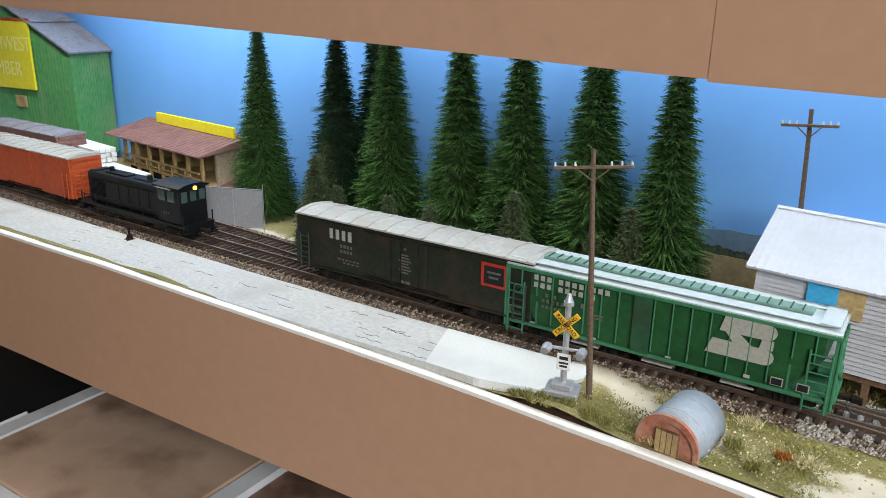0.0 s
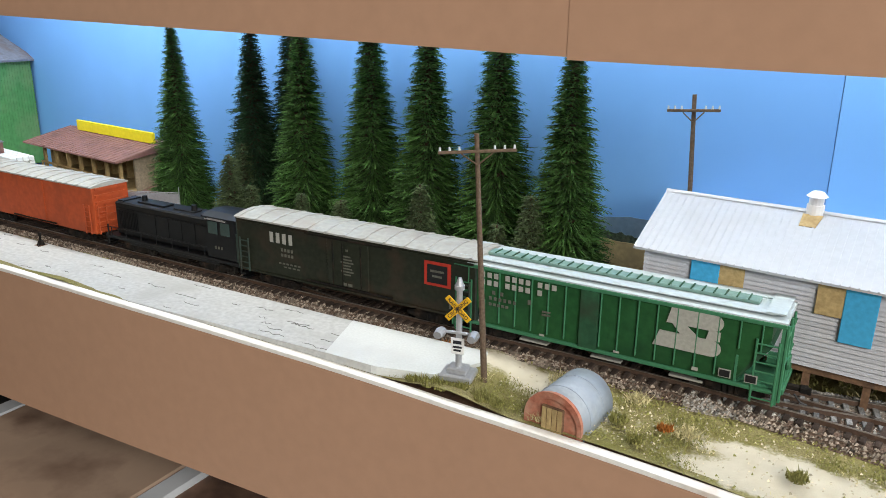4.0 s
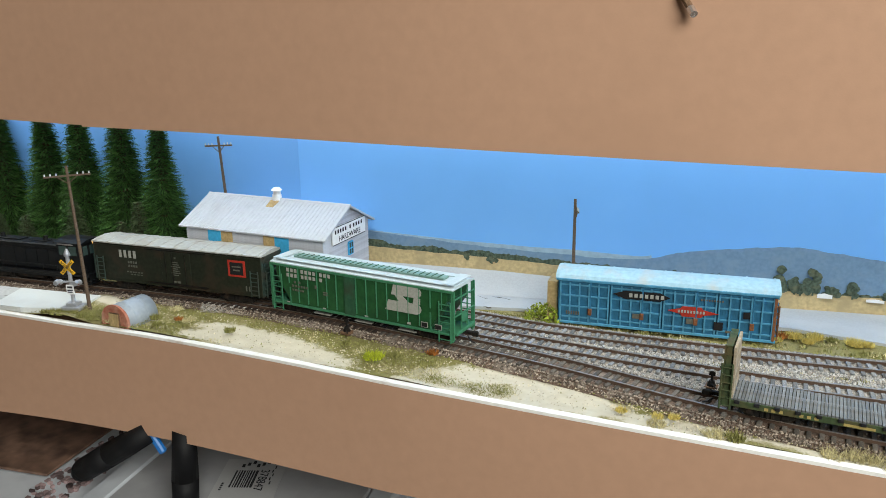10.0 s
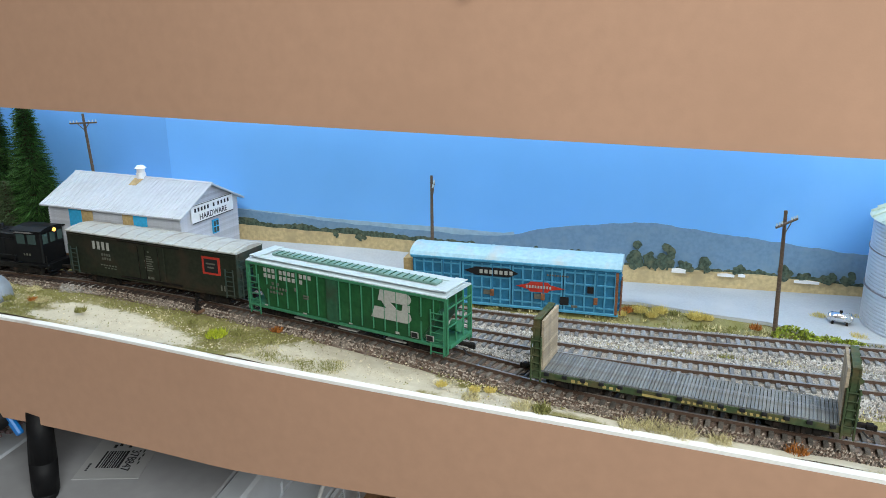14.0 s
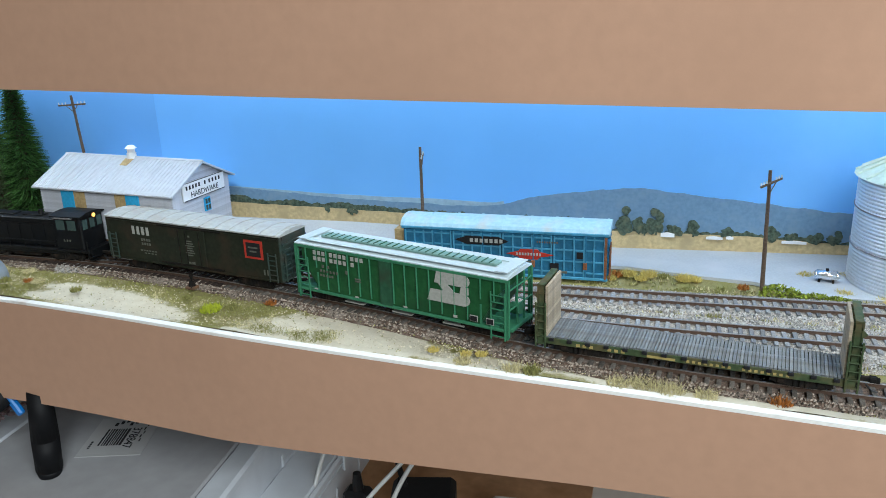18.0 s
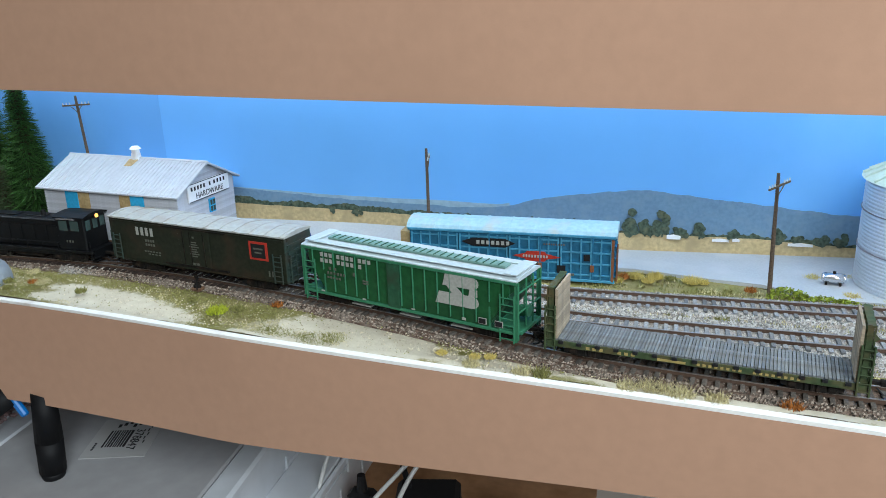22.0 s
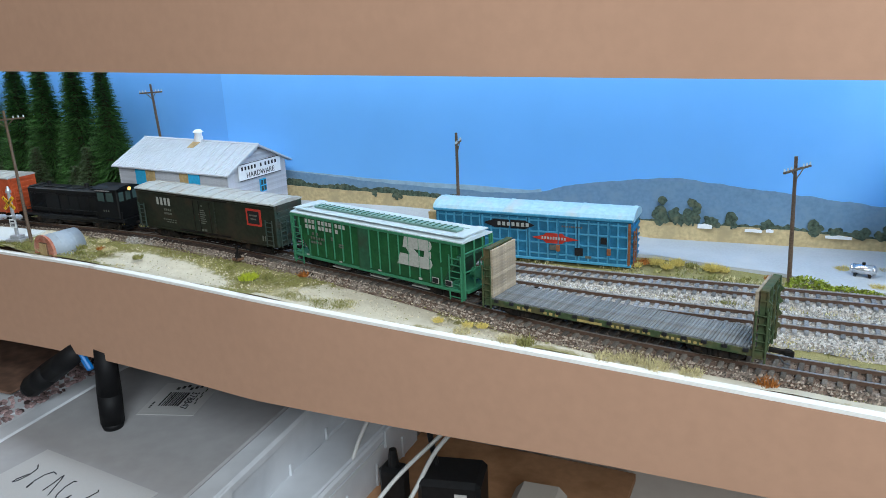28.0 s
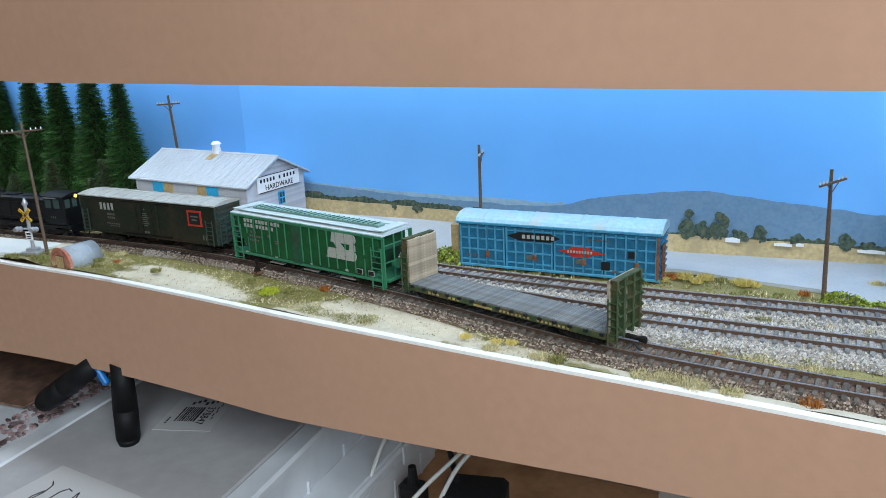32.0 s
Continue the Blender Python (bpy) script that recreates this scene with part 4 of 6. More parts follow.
    prism(bm, [(.37, .3885), (.44, .3885), (.50, .3345), (.41, .3345)], "y", y + .004, y + .0095)
    part("emblem", bm, "letter", car, "chalky white wedge emblem")
    for x in (.64, .76):
        bm = B()
        box(bm, x, y, .165, .058, .004, .048)
        pl = part("data_panel", bm, "letter", car)
        bm = B()
        box(bm, x, y - .003, .165, .048, .004, .038)
        part("data_panel_face", bm, "black_flat", pl)
    bars(car, "letter", [(-.7, .135, .03, .012), (-.32, .135, .03, .012), (.1, .14, .03, .012), (.5, .15, .03, .02)], y)
    bm = B()
    box(bm, -.06, y + .006, .30, .10, .012, .36)
    part("dark_panel", bm, "green_dark", body, "darker repainted panel")
    return car


hopper_car = hopper()


def switcher():
    car = thing("switcher_locomotive", "glossy black diesel switcher locomotive with lit headlight", "locomotive")
    L, hw = .73, .155
    bm = B()
    box(bm, 0, 0, .125, 2 * L, 2 * hw, .03, .004)
    box(bm, 0, 0, .10, 2 * L - .5, 2 * hw - .04, .05, .006)
    frame_part = part("walkway_frame", bm, "black", car)
    bm = B()
    box(bm, -.14, 0, .285, 1.02, .21, .29, .012)
    part("hood", bm, "black", car, "long black engine hood")
    bm = B()
    for k in range(2):
        box(bm, -.14, -.108, .20 + .17 * k, .96, .006, .006)
    for k in range(12):
        box(bm, -.60 + .018 * k, -.107, .28, .005, .006, .15)
    for k in range(5):
        box(bm, -.25 + .14 * k, -.107, .28, .115, .004, .17)
    part("hood_door", bm, "black", car)
    bm = B()
    box(bm, -.30, 0, .436, .30, .10, .018, .004)
    box(bm, .05, 0, .434, .22, .08, .012, .003)
    for x in (-.42, .12):
        rod(bm, (x, 0, .43), (x, 0, .485), .024, .02, n=12)
    box(bm, -.6, 0, .435, .07, .17, .012, .003)
    part("hood_top_gear", bm, "black", car, "black roof vents and exhaust stacks")
    bm = B()
    box(bm, .52, 0, .30, .30, .285, .33, .01)
    cab = part("cab", bm, "black", car, "black cab")
    bm = B()
    prism(bm, [(-.155, .462), (-.155, .474), (-.08, .497), (0, .503), (.08, .497), (.155, .474), (.155, .462)], "x", .355, .69)
    part("cab_roof", bm, "black", cab)
    bm = B()
    for s in (-1,):
        for x in (.45, .57):
            box(bm, x, s * .144, .385, .09, .004, .10, .002)
    for y in (-.09, 0.0, .09):
        box(bm, .672, y, .385, .004, .06, .10, .002)
    part("cab_window", bm, "glass", cab, "tinted cab windows")
    bm = B()
    box(bm, .50, -.157, .462, .16, .012, .006)
    prism(bm, [(.40, .46), (.60, .46), (.60, .452), (.40, .452)], "y", -.165, -.15)
    part("sun_visor", bm, "chrome", cab, "bright metal cab visor")
    bm = B()
    rod(bm, (.66, 0, .462), (.70, 0, .462), .028, n=14)
    hl = part("headlight_housing", bm, "black", cab)
    bm = B()
    rod(bm, (.70, 0, .462), (.705, 0, .462), .020, n=14)
    part("headlight", bm, "lens", hl, "glowing warm headlight")
    bm = B()
    rod(bm, (-.65, 0, .40), (-.675, 0, .40), .03, n=12)
    part("rear_lamp", bm, "chrome", car)
    bm = B()
    for s in (-1, 1):
        for k in range(7):
            x = -.66 + .17 * k
            rod(bm, (x, s * .15, .14), (x, s * .15, .21), .004, n=6)
        rod(bm, (-.68, s * .15, .21), (.38, s * .15, .21), .004, n=6)
        for x in (-.70, .71):
            rod(bm, (x, s * .15, .06), (x, s * .15, .23), .006, n=6)
    part("handrail", bm, "black", car)
    for s in (-1, 1):
        bm = B()
        for yy in (-.12, .12):
            box(bm, s * (L + .0), yy, .075, .05, .07, .012)
            box(bm, s * (L + .01), yy, .045, .05, .07, .012)
        box(bm, s * (L + .004), 0, .10, .012, .28, .09)
        part("pilot_step", bm, "black", car)
        coupler(car, s * L, s)
        truck(car, s * .42, .24)
    bm = B()
    rod(bm, (.07, -.07, .075), (-.2, -.07, .075), .045, n=12)
    box(bm, -.02, 0, .06, .30, .22, .06, .01)
    part("fuel_tank", bm, "under", car)
    bars(car, "letter_dim", [(.5 + .03 * (k - 1), .23, .014, .022) for k in range(3)], -.146)
    return car


loco = switcher()


def bulkhead_flat():
    car = thing("bulkhead_flatcar", "grimy olive bulkhead flatcar with grey plank deck", "flat car")
    L, hw = .875, .158
    bm = B()
    for s in (-1, 1):
        box(bm, 0, s * (hw - .006), .115, 2 * L, .014, .05, .003)
    box(bm, 0, 0, .095, 2 * L - .1, .12, .05, .004)
    for k in range(13):
        box(bm, -L + .1 + k * (2 * L - .2) / 12, 0, .11, .02, 2 * hw - .02, .03)
    part("frame", bm, "flat_green", car)
    n = 84
    bm = B()
    box(bm, 0, 0, 0, (2 * L - .10) / n - .003, 2 * hw - .012, .014, .001)
    me = mesh_of("deck_plank", bm, "plank")
    for k in range(n):
        ob = new("deck_plank", me)
        ob.parent = car
        ob.matrix_basis = at(-L + .05 + (2 * L - .10) * (k + .5) / n, random.uniform(-.002, .002), .145 + random.uniform(-.0015, .0015), random.uniform(-.3, .3))
    bm = B()
    box(bm, 0, 0, 0, .03, .014, .024, .002)
    me = mesh_of("stake_pocket", bm, "black_flat")
    for s in (-1, 1):
        for k in range(15):
            ob = new("stake_pocket", me)
            ob.parent = car
            ob.matrix_basis = at(-L + .09 + k * (2 * L - .18) / 14, s * (hw + .006), .132)
    bars(car, "yellow_letter", [(-.62 + .04 * k, .112, .022, .022) for k in range(3)] + [(-.43 + .04 * k, .112, .022, .022) for k in range(3)] + [(.02 + .032 * k, .112, .017, .018) for k in range(8)] + [(.32 + .032 * k, .112, .017, .018) for k in range(8)] + [(-.13, .108, .16, .018)], -hw - .003, label="worn yellow stencil strokes")
    for s in (-1, 1):
        x = s * (L - .05)
        wall = thing("bulkhead", "", "")
        wall.parent = car
        for key in ("category",):
            if key in wall:
                del wall[key]
        bm = B()
        box(bm, 0, 0, 0, .016, 2 * hw - .004, .0255, .001)
        me = mesh_of("bulkhead_board", bm, "bulkhead")
        for k in range(15):
            ob = new("bulkhead_board", me)
            ob.parent = wall
            ob.matrix_basis = at(x - s * .006, 0, .166 + k * .0265)
        bm = B()
        for yy in (-hw + .012, -hw * .36, hw * .36, hw - .012):
            box(bm, x + s * .028, yy, .33, .03, .010, .46)
            box(bm, x + s * .05, yy, .33, .008, .022, .46)
        for z in (.16, .27, .38, .49, .555):
            box(bm, x + s * .03, 0, z, .04, 2 * hw, .012)
        part("bulkhead_frame", bm, "flat_green", wall, "olive steel bulkhead bracing")
        for yy in (-hw + .012, hw - .012):
            for z in (.2, .29, .38, .47):
                part("gusset", prism(B(), [(x + s * .05, z - .03), (x + s * .075, z), (x + s * .05, z + .03)], "y", yy - .006, yy + .006), "flat_green", wall)
        ladder(car, s * (L - .02), -hw - .008, .06, .42, .06, 6, "flat_green")
        coupler(car, s * L, s)
        truck(car, s * (L - .26))
    return car


flat = bulkhead_flat()


def blue_boxcar():
    car = thing("grounded_blue_boxcar", "weathered blue all-door boxcar body standing on the ground", "boxcar", at(.89, -.005, -.045, 0.0))
    L, hw, h = .87, .165, .40
    bm = B()
    box(bm, 0, 0, h / 2, 2 * L - .02, 2 * hw - .02, h)
    part("body", bm, "blue", car)
    bm = B()
    arch = [(hw * math.sin(a) * 1.06, h - .01 + .075 * math.cos(a) ** 1.0) for a in [-1.45 + 2.9 * k / 8 for k in range(9)]]
    prism(bm, arch + [(hw, h - .02), (-hw, h - .02)], "x", -L - .012, L + .012)
    roof = part("roof", bm, "blue_roof", car, "pale blue curved roof with rust streaks")
    for k in range(9):
        x = -L + .02 + k * (2 * L - .04) / 8
        bm = B()
        prism(bm, [(p * 1.015, q + .004) for p, q in arch] + [(hw, h), (-hw, h)], "x", x - .006, x + .006)
        part("roof_seam", bm, "blue_roof", roof)
    y = -hw
    for d in range(4):
        x0 = -L + .02 + d * (2 * L - .04) / 4
        w = (2 * L - .04) / 4
        door = part("door", box(B(), x0 + w / 2, y + .006, h / 2 - .005, w - .012, .012, h - .05, .002), "blue", car)
        for k in range(6):
            part("door_post", box(B(), x0 + .012 + k * (w - .024) / 5, y - .006, h / 2 - .005, .012, .018, h - .06), "blue_light", door)
        for z in (.06, .155, .25, .345):
            part("door_rail", box(B(), x0 + w / 2, y - .005, z, w - .02, .014, .012), "blue_light", door)
        part("door_lock_gear", box(B(), x0 + w * .62, y - .016, .12, .032, .018, .06, .005), "rust", door, "rusty lock gear")
        bm = B()
        for k in (0, 1):
            rod(bm, (x0 + w * .62 + k * .004, y - .016, .03), (x0 + w * .62 + k * .004, y - .016, .38), .004, n=6)
        part("lock_rod", bm, "blue", door)
    for z in (.012, .388):
        part("side_sill", box(B(), 0, y - .008, z, 2 * L, .02, .022, .003), "blue_light", car)
    bm = B()
    prism(bm, [(-.40, .30), (-.30, .335), (-.02, .335), (.06, .30), (-.02, .265), (-.30, .265)], "y", y - .018, y - .0135)
    sg = part("name_sign", bm, "black_flat", car, "black sign with pale letters")
    bars(sg, "letter", [(-.255 + .042 * k, .30, .026, .032) for k in range(7)], y - .020, .003, "sign_stroke")
    bm = B()
    prism(bm, [(.04, .20), (.14, .225), (.16, .245), (.30, .245), (.32, .225), (.44, .20), (.32, .178), (.30, .158), (.16, .158), (.14, .178)], "y", y - .018, y - .0135)
    rd = part("diamond_sign", bm, "red", car, "red diamond-shaped sign")
    bars(rd, "letter", [(.13 + .024 * k, .202, .014, .022) for k in range(9)], y - .020, .003, "sign_stroke")
    bars(car, "letter_dim", [(-.78 + .02 * k, .10, .012, .03) for k in range(6)] + [(.30 + .02 * k, .31, .012, .014) for k in range(9)], y - .0145)
    bars(car, "letter_dim", [(-.2, .12, .07, .04), (.22, .12, .06, .045), (.52, .06, .05, .02)], y - .0145)
    bars(car, "black_flat", [(.44, .10, .07, .07), (.645, .21, .05, .055)], y - .0145, name="stencil_panel")
    part("corner_ladder", box(B(), L - .02, y - .012, .19, .022, .012, .36, .003), "rust", car, "rusted corner post")
    ladder(car, L + .012, -hw + .07, .01, .30, .09, 7, "rust", "y", "rusty end ladder")
    for k in range(7):
        part("end_rib", box(B(), L - .004, 0, .05 + k * .052, .016, 2 * hw - .03, .016, .003), "blue", car)
    part("end_board", box(B(), -L - .05, .02, .17, .09, .24, .34, .004), "tan", car, "weathered plywood end box")
    return car


blue_boxcar()
# dark maroon boxcar parked on the back track
old_car, yq, Lq = boxcar("maroon_boxcar", "old dark maroon boxcar with arched grey roof", 1.5, .50, "maroon", "shed_roof", "maroon", roof_ribs=6)
old_car.matrix_world = at(-11.35, along(SIDING, -11.35) + .12, 0, heading(SIDING, -11.35))

# ---- buildings ----
def hardware_store():
    st = thing("hardware_store", "grey clapboard hardware store with white ribbed metal roof on posts", "store", at(-2.78, .06, 0, -4, 0, .8))
    L, D, ze, zr, zb = 1.52, .86, .634, .83, .14
    bm = B()
    box(bm, 0, 0, (zb + ze) / 2, L - .02, D - .02, ze - zb)
    prism(bm, [(-D / 2 + .01, ze), (D / 2 - .01, ze), (0, zr - .02)], "x", -L / 2 + .01, L / 2 - .01)
    part("wall_core", bm, "clap", st)
    n = 20
    me = mesh_of("clapboard", prism(B(), [(0, 0), (-.016, .003), (-.002, (ze - zb) / n + .002), (0, (ze - zb) / n)], "x", -L / 2, L / 2), "clap")
    for k in range(n):
        ob = new("clapboard", me)
        ob.parent, ob.matrix_basis = st, at(0, -D / 2 + .01, zb + k * (ze - zb) / n)
    k, z = 0, zb
    while z < zr - .06:
        w = D if z < ze else D * (zr - .01 - z) / (zr - ze)
        b = prism(B(), [(0, 0), (-.012, .002), (-.002, .0265), (0, .025)], "x", -w / 2, w / 2)
        ob = part("clapboard", b, "clap", st)
        ob.matrix_basis = at(L / 2 - .01, 0, z, 90)
        z += .025
    for s in (-1, 1):
        bm = B()
        nrib = 40
        run, rise = D / 2 + .05, zr - ze + .02
        prism(bm, [(0, zr + .012), (s * run, zr + .012 - rise - .012), (s * run, zr - rise - .012), (0, zr - .004)], "x", -L / 2 - .05, L / 2 + .05)
        rf = part("roof_slope", bm, "roof_metal", st, "white ribbed metal roof")
        for i in range(nrib):
            x = -L / 2 - .045 + (L + .09) * i / (nrib - 1)
            bm = B()
            prism(bm, [(0, zr + .017), (s * run, zr - rise + .005), (s * run, zr - rise - .004), (0, zr + .008)], "x", x - .004, x + .004)
            part("roof_rib", bm, "roof_metal", rf)
    bm = B()
    prism(bm, [(-.015, zr + .012), (0, zr + .026), (.015, zr + .012)], "x", -L / 2 - .05, L / 2 + .05)
    part("ridge_cap", bm, "roof_metal", st)
    for x, zc, door in ((-.34, .465, False), (.25, .465, True)):
        dx = .08 if door else -.08
        fr = part("door", box(B(), x + dx, -D / 2 - .014, zc, .15, .012, .30, .003), "trim", st, "bright blue door")
        part("doorway", box(B(), x - dx * .7, -D / 2 - .010, zc + .06, .13, .012, .18, .003), "tan", st, "yellowed wood opening")
        part("lintel", box(B(), x, -D / 2 - .01, zc + .155, .34, .014, .016), "clap", fr)
    wn = part("window", box(B(), L / 2 + .008, .05, .42, .016, .085, .13), "trim", st, "small blue sash window")
    for yy in (-.02, .02):
        for zz in (-.03, .03):
            part("pane", box(B(), L / 2 + .016, .05 + yy, .42 + zz, .004, .03, .048), "glass", wn)
    sg = part("sign", box(B(), L / 2 + .012, .02, .60, .014, .62, .165, .002), "sign_white", st, "long white signboard")
    for x in [-.26 + .046 * i for i in range(5)] + [.01] + [.08 + .05 * i for i in range(4)]:
        part("sign_stroke", box(B(), L / 2 + .021, .02 + x, .635, .003, .022, .036), "ink", sg)
    letters("sign_lettering", "HARDWARE", .075, "ink", sg, at(L / 2 + .021, .02, .560, 90, 90))
    bm = B()
    box(bm, L / 2 + .021, .02, .68, .003, .61, .006)
    box(bm, L / 2 + .021, .02, .52, .003, .61, .006)
    part("sign_border", bm, "ink", sg)
    for k in range(6):
        for yy in (-D / 2 + .05, 0, D / 2 - .05):
            part("post", box(B(), -L / 2 + .06 + k * (L - .12) / 5, yy, (zb - .06) / 2 , .035, .035, zb + .06), "brownwood", st)
    part("dark_floor_beam", box(B(), 0, 0, zb - .02, L - .04, D - .04, .04), "brownwood", st)
    bm = B()
    rod(bm, (0, .0, zr), (0, .0, zr + .055), .045, .045, n=14)
    rod(bm, (0, .0, zr + .055), (0, .0, zr + .10), .038, .038, n=14)
    rod(bm, (0, .0, zr + .10), (0, .0, zr + .125), .055, .03, n=14)
    ch = part("roof_vent", bm, "sign_white", st, "stubby white roof ventilator")
    bm = B()
    prism(bm, [(-.05, -.10), (.03, -.10), (.05, 0), (-.05, 0)], "z", 0, .004)
    rs = part("rust_streak", bm, "tan", ch)
    rs.matrix_basis = at(-.0, -.035, zr + .002, 0, 28)
    return st


hardware_store()


def platform_shed():
    sh = thing("loading_platform_shed", "tan wooden freight shed with maroon roof and raised railed platform", "shed", at(-9.56, .72, 0, -8))
    L, D = 1.68, .6
    part("back_wall", box(B(), 0, D / 2, .28, L, .03, .56), "tan", sh)
    part("end_wall", box(B(), -L / 2, .06, .25, .03, D * .8, .50), "tan", sh)
    part("end_wall", box(B(), L / 2, .06, .25, .03, D * .8, .50), "bulkhead", sh)
    for k in range(6):
        part("bay_partition", box(B(), -L / 2 + .2 + k * .31, .18, .33, .03, .26, .30), "tan", sh)
    part("platform_deck", box(B(), 0, -.02, .165, L, D * .9, .03), "tan", sh)
    bm = B()
    prism(bm, [(-D / 2 - .12, .47), (-D / 2 - .12, .485), (.12, .60), (D / 2 + .02, .57), (D / 2 + .02, .555)], "x", -L / 2 - .1, L / 2 + .1)
    rf = part("roof", bm, "maroon", sh, "rusty maroon metal roof")
    for k in range(26):
        bm = B()
        x = -L / 2 - .09 + k * (L + .18) / 25
        prism(bm, [(-D / 2 - .12, .49), (.12, .605), (.12, .60), (-D / 2 - .12, .484)], "x", x - .004, x + .004)
        part("roof_rib", bm, "maroon", rf)
    part("name_board", box(B(), .1, .06, .645, L - .2, .03, .11, .004), "sign_yellow", sh, "long blank yellow name board")
    for k in range(7):
        x = -L / 2 + .08 + k * (L - .16) / 6
        part("post", box(B(), x, -D / 2 + .02, .24, .03, .03, .50), "tan", sh)
        if k < 6:
            bm = B()
            rod(bm, (x, -D / 2 - .02, .28), (x + (L - .16) / 6, -D / 2 - .02, .28), .012, n=6)
            rod(bm, (x, -D / 2 - .02, .22), (x + (L - .16) / 6, -D / 2 - .02, .22), .009, n=6)
            rod(bm, (x, -D / 2 - .02, .17), (x, -D / 2 - .02, .29), .010, n=6)
            part("railing", bm, "tan", sh)
    part("platform_skirt", box(B(), 0, -.02, .06, L - .1, D * .7, .18), "under", sh)
    bm = B()
    prism(bm, [(-.2, .12), (.12, .22), (.12, .235), (-.2, .135)], "x", L / 2 + .0, L / 2 + .3)
    part("lean_to_roof", bm, "maroon", sh, "dull red lean-to roof")
    part("lean_to_wall", box(B(), L / 2 + .15, .05, .06, .26, .18, .16), "brownwood", sh)


platform_shed()


def green_shed():
    gs = thing("green_warehouse", "tall green corrugated warehouse with grey roof and yellow sign", "warehouse", at(-12.86, .968, 0, 6) @ Matrix.Diagonal((1, 1, 1.2, 1)))
    L, D, ze, zr = 2.4, .55, 1.06, 1.62
    part("wall_core", prism(B(), [(-L / 2, 0), (L / 2, 0), (L / 2, ze), (-.2, zr), (-L / 2, ze)], "y", -D / 2, D / 2), "shed_green", gs)
    for k in range(40):
        x = -L / 2 + .03 + k * (L - .06) / 39
        top = ze + (zr - ze) * ((L / 2 - x) / (L / 2 + .2)) if x > -.2 else zr
        part("corrugation", box(B(), x, -D / 2 - .0005, top / 2, .02, .005, top - .02), "shed_green", gs)
    for k in range(14):
        part("corrugation", box(B(), L / 2 + .0005, -D / 2 + .03 + k * (D - .06) / 13, ze / 2, .005, .02, ze - .02), "shed_green", gs)
    bm = B()
    prism(bm, [(L / 2 + .05, ze - .02), (L / 2 + .05, ze), (-.2, zr + .02), (-.2, zr)], "y", -D / 2 - .05, D / 2 + .05)
    part("roof_slope", bm, "shed_roof", gs, "weathered grey roof")
    part("roof_lap", box(B(), .62, 0, 1.335, .02, D + .1, .02), "shed_roof", gs)
    part("corner_trim", box(B(), L / 2 + .004, -D / 2 - .004, ze / 2, .03, .03, ze), "shed_green", gs)
    sg = part("sign", box(B(), -.05, -D / 2 - .03, .99, 1.2, .03, .68, .006), "sign_yellow", gs, "bright yellow signboard, lettering washed out")
    letters("sign_lettering", "NORTHWEST", .20, "letter_yellow", sg, at(-.05, -D / 2 - .047, 1.10, 0, 90))
    letters("sign_lettering", "LUMBER", .20, "letter_yellow", sg, at(-.02, -D / 2 - .047, .85, 0, 90))
    part("sign_rim", box(B(), -.05, -D / 2 - .032, 1.345, 1.22, .034, .03), "orange", sg)
    part("hatch", box(B(), .2, -D / 2 - .012, .52, .2, .02, .12, .004), "tan", gs, "boarded wooden hatch")


green_shed()


def quonset(x, y, rz):
    q = thing("quonset_hut", "small grey half-round hut with red brick front and wooden door", "hut", at(x, y, GROUND - .05, rz) @ Matrix.Scale(1.19, 4))
    r, L, stilt = .128, .29, .058
    arc = [(r, 0)] + [(r * math.cos(a), stilt + r * math.sin(a)) for a in [math.pi * k / 16 for k in range(17)]] + [(-r, 0)]
    part("shell", prism(B(), arc, "y", -L / 2 + .02, L / 2), "hut_grey", q, "grey painted half-round shell", True)
    part("end_wall", prism(B(), [(p * 1.0, z * 1.0) for p, z in arc], "y", -L / 2, -L / 2 + .02), "hut_red", q, "red brick end wall")
    rim = prism(B(), [(p * 1.04, z * 1.04) for p, z in arc] + [(p * .88, z * .88) for p, z in arc[::-1]], "y", -L / 2 - .008, -L / 2 + .004)
    part("arch_rim", rim, "hut_red", q)
    dr = part("door", box(B(), 0, -L / 2 - .004, .065, .10, .014, .13, .003), "brownwood", q, "plank door")
    for k in range(4):
        part("door_plank", box(B(), -.036 + .024 * k, -L / 2 - .012, .063, .02, .006, .122), "tan", dr)
    for yy in (-.06, .06):
        part("shell_seam", prism(B(), [(p * 1.012, z * 1.012) for p, z in arc], "y", yy - .003, yy + .003), "hut_grey", q)
    return q


quonset(-3.66, -1.09, -7)


def power_pole(label, x, y, h, lean_x, lean_y, turn, arms=((.09, .20),), z=GROUND):
    """lean: degrees; arms: drop below the top, half length."""
    p = thing("power_pole", label, "power pole", at(x, y, z - .02, turn, lean_x, lean_y), "power poles")
    part("pole_shaft", rod(B(), (0, 0, 0), (0, 0, h), .018, .012, n=10), "pole", p)
    for drop, half in arms:
        a = part("crossarm", box(B(), 0, -.016, h - drop, 2 * half, .014, .016, .002), "pole", p)
        bm = B()
        rod(bm, (-half * .4, -.018, h - drop - .01), (0, -.012, h - drop - .07), .004, n=6)
        rod(bm, (half * .4, -.018, h - drop - .01), (0, -.012, h - drop - .07), .004, n=6)
        part("brace", bm, "pole", p)
        for k in (-.95, -.7, -.45, .45, .7, .95):
            part("insulator", rod(B(), (half * k, -.016, h - drop + .008), (half * k, -.016, h - drop + .028), .0065, .0045, n=8), "insul", a)
    return p


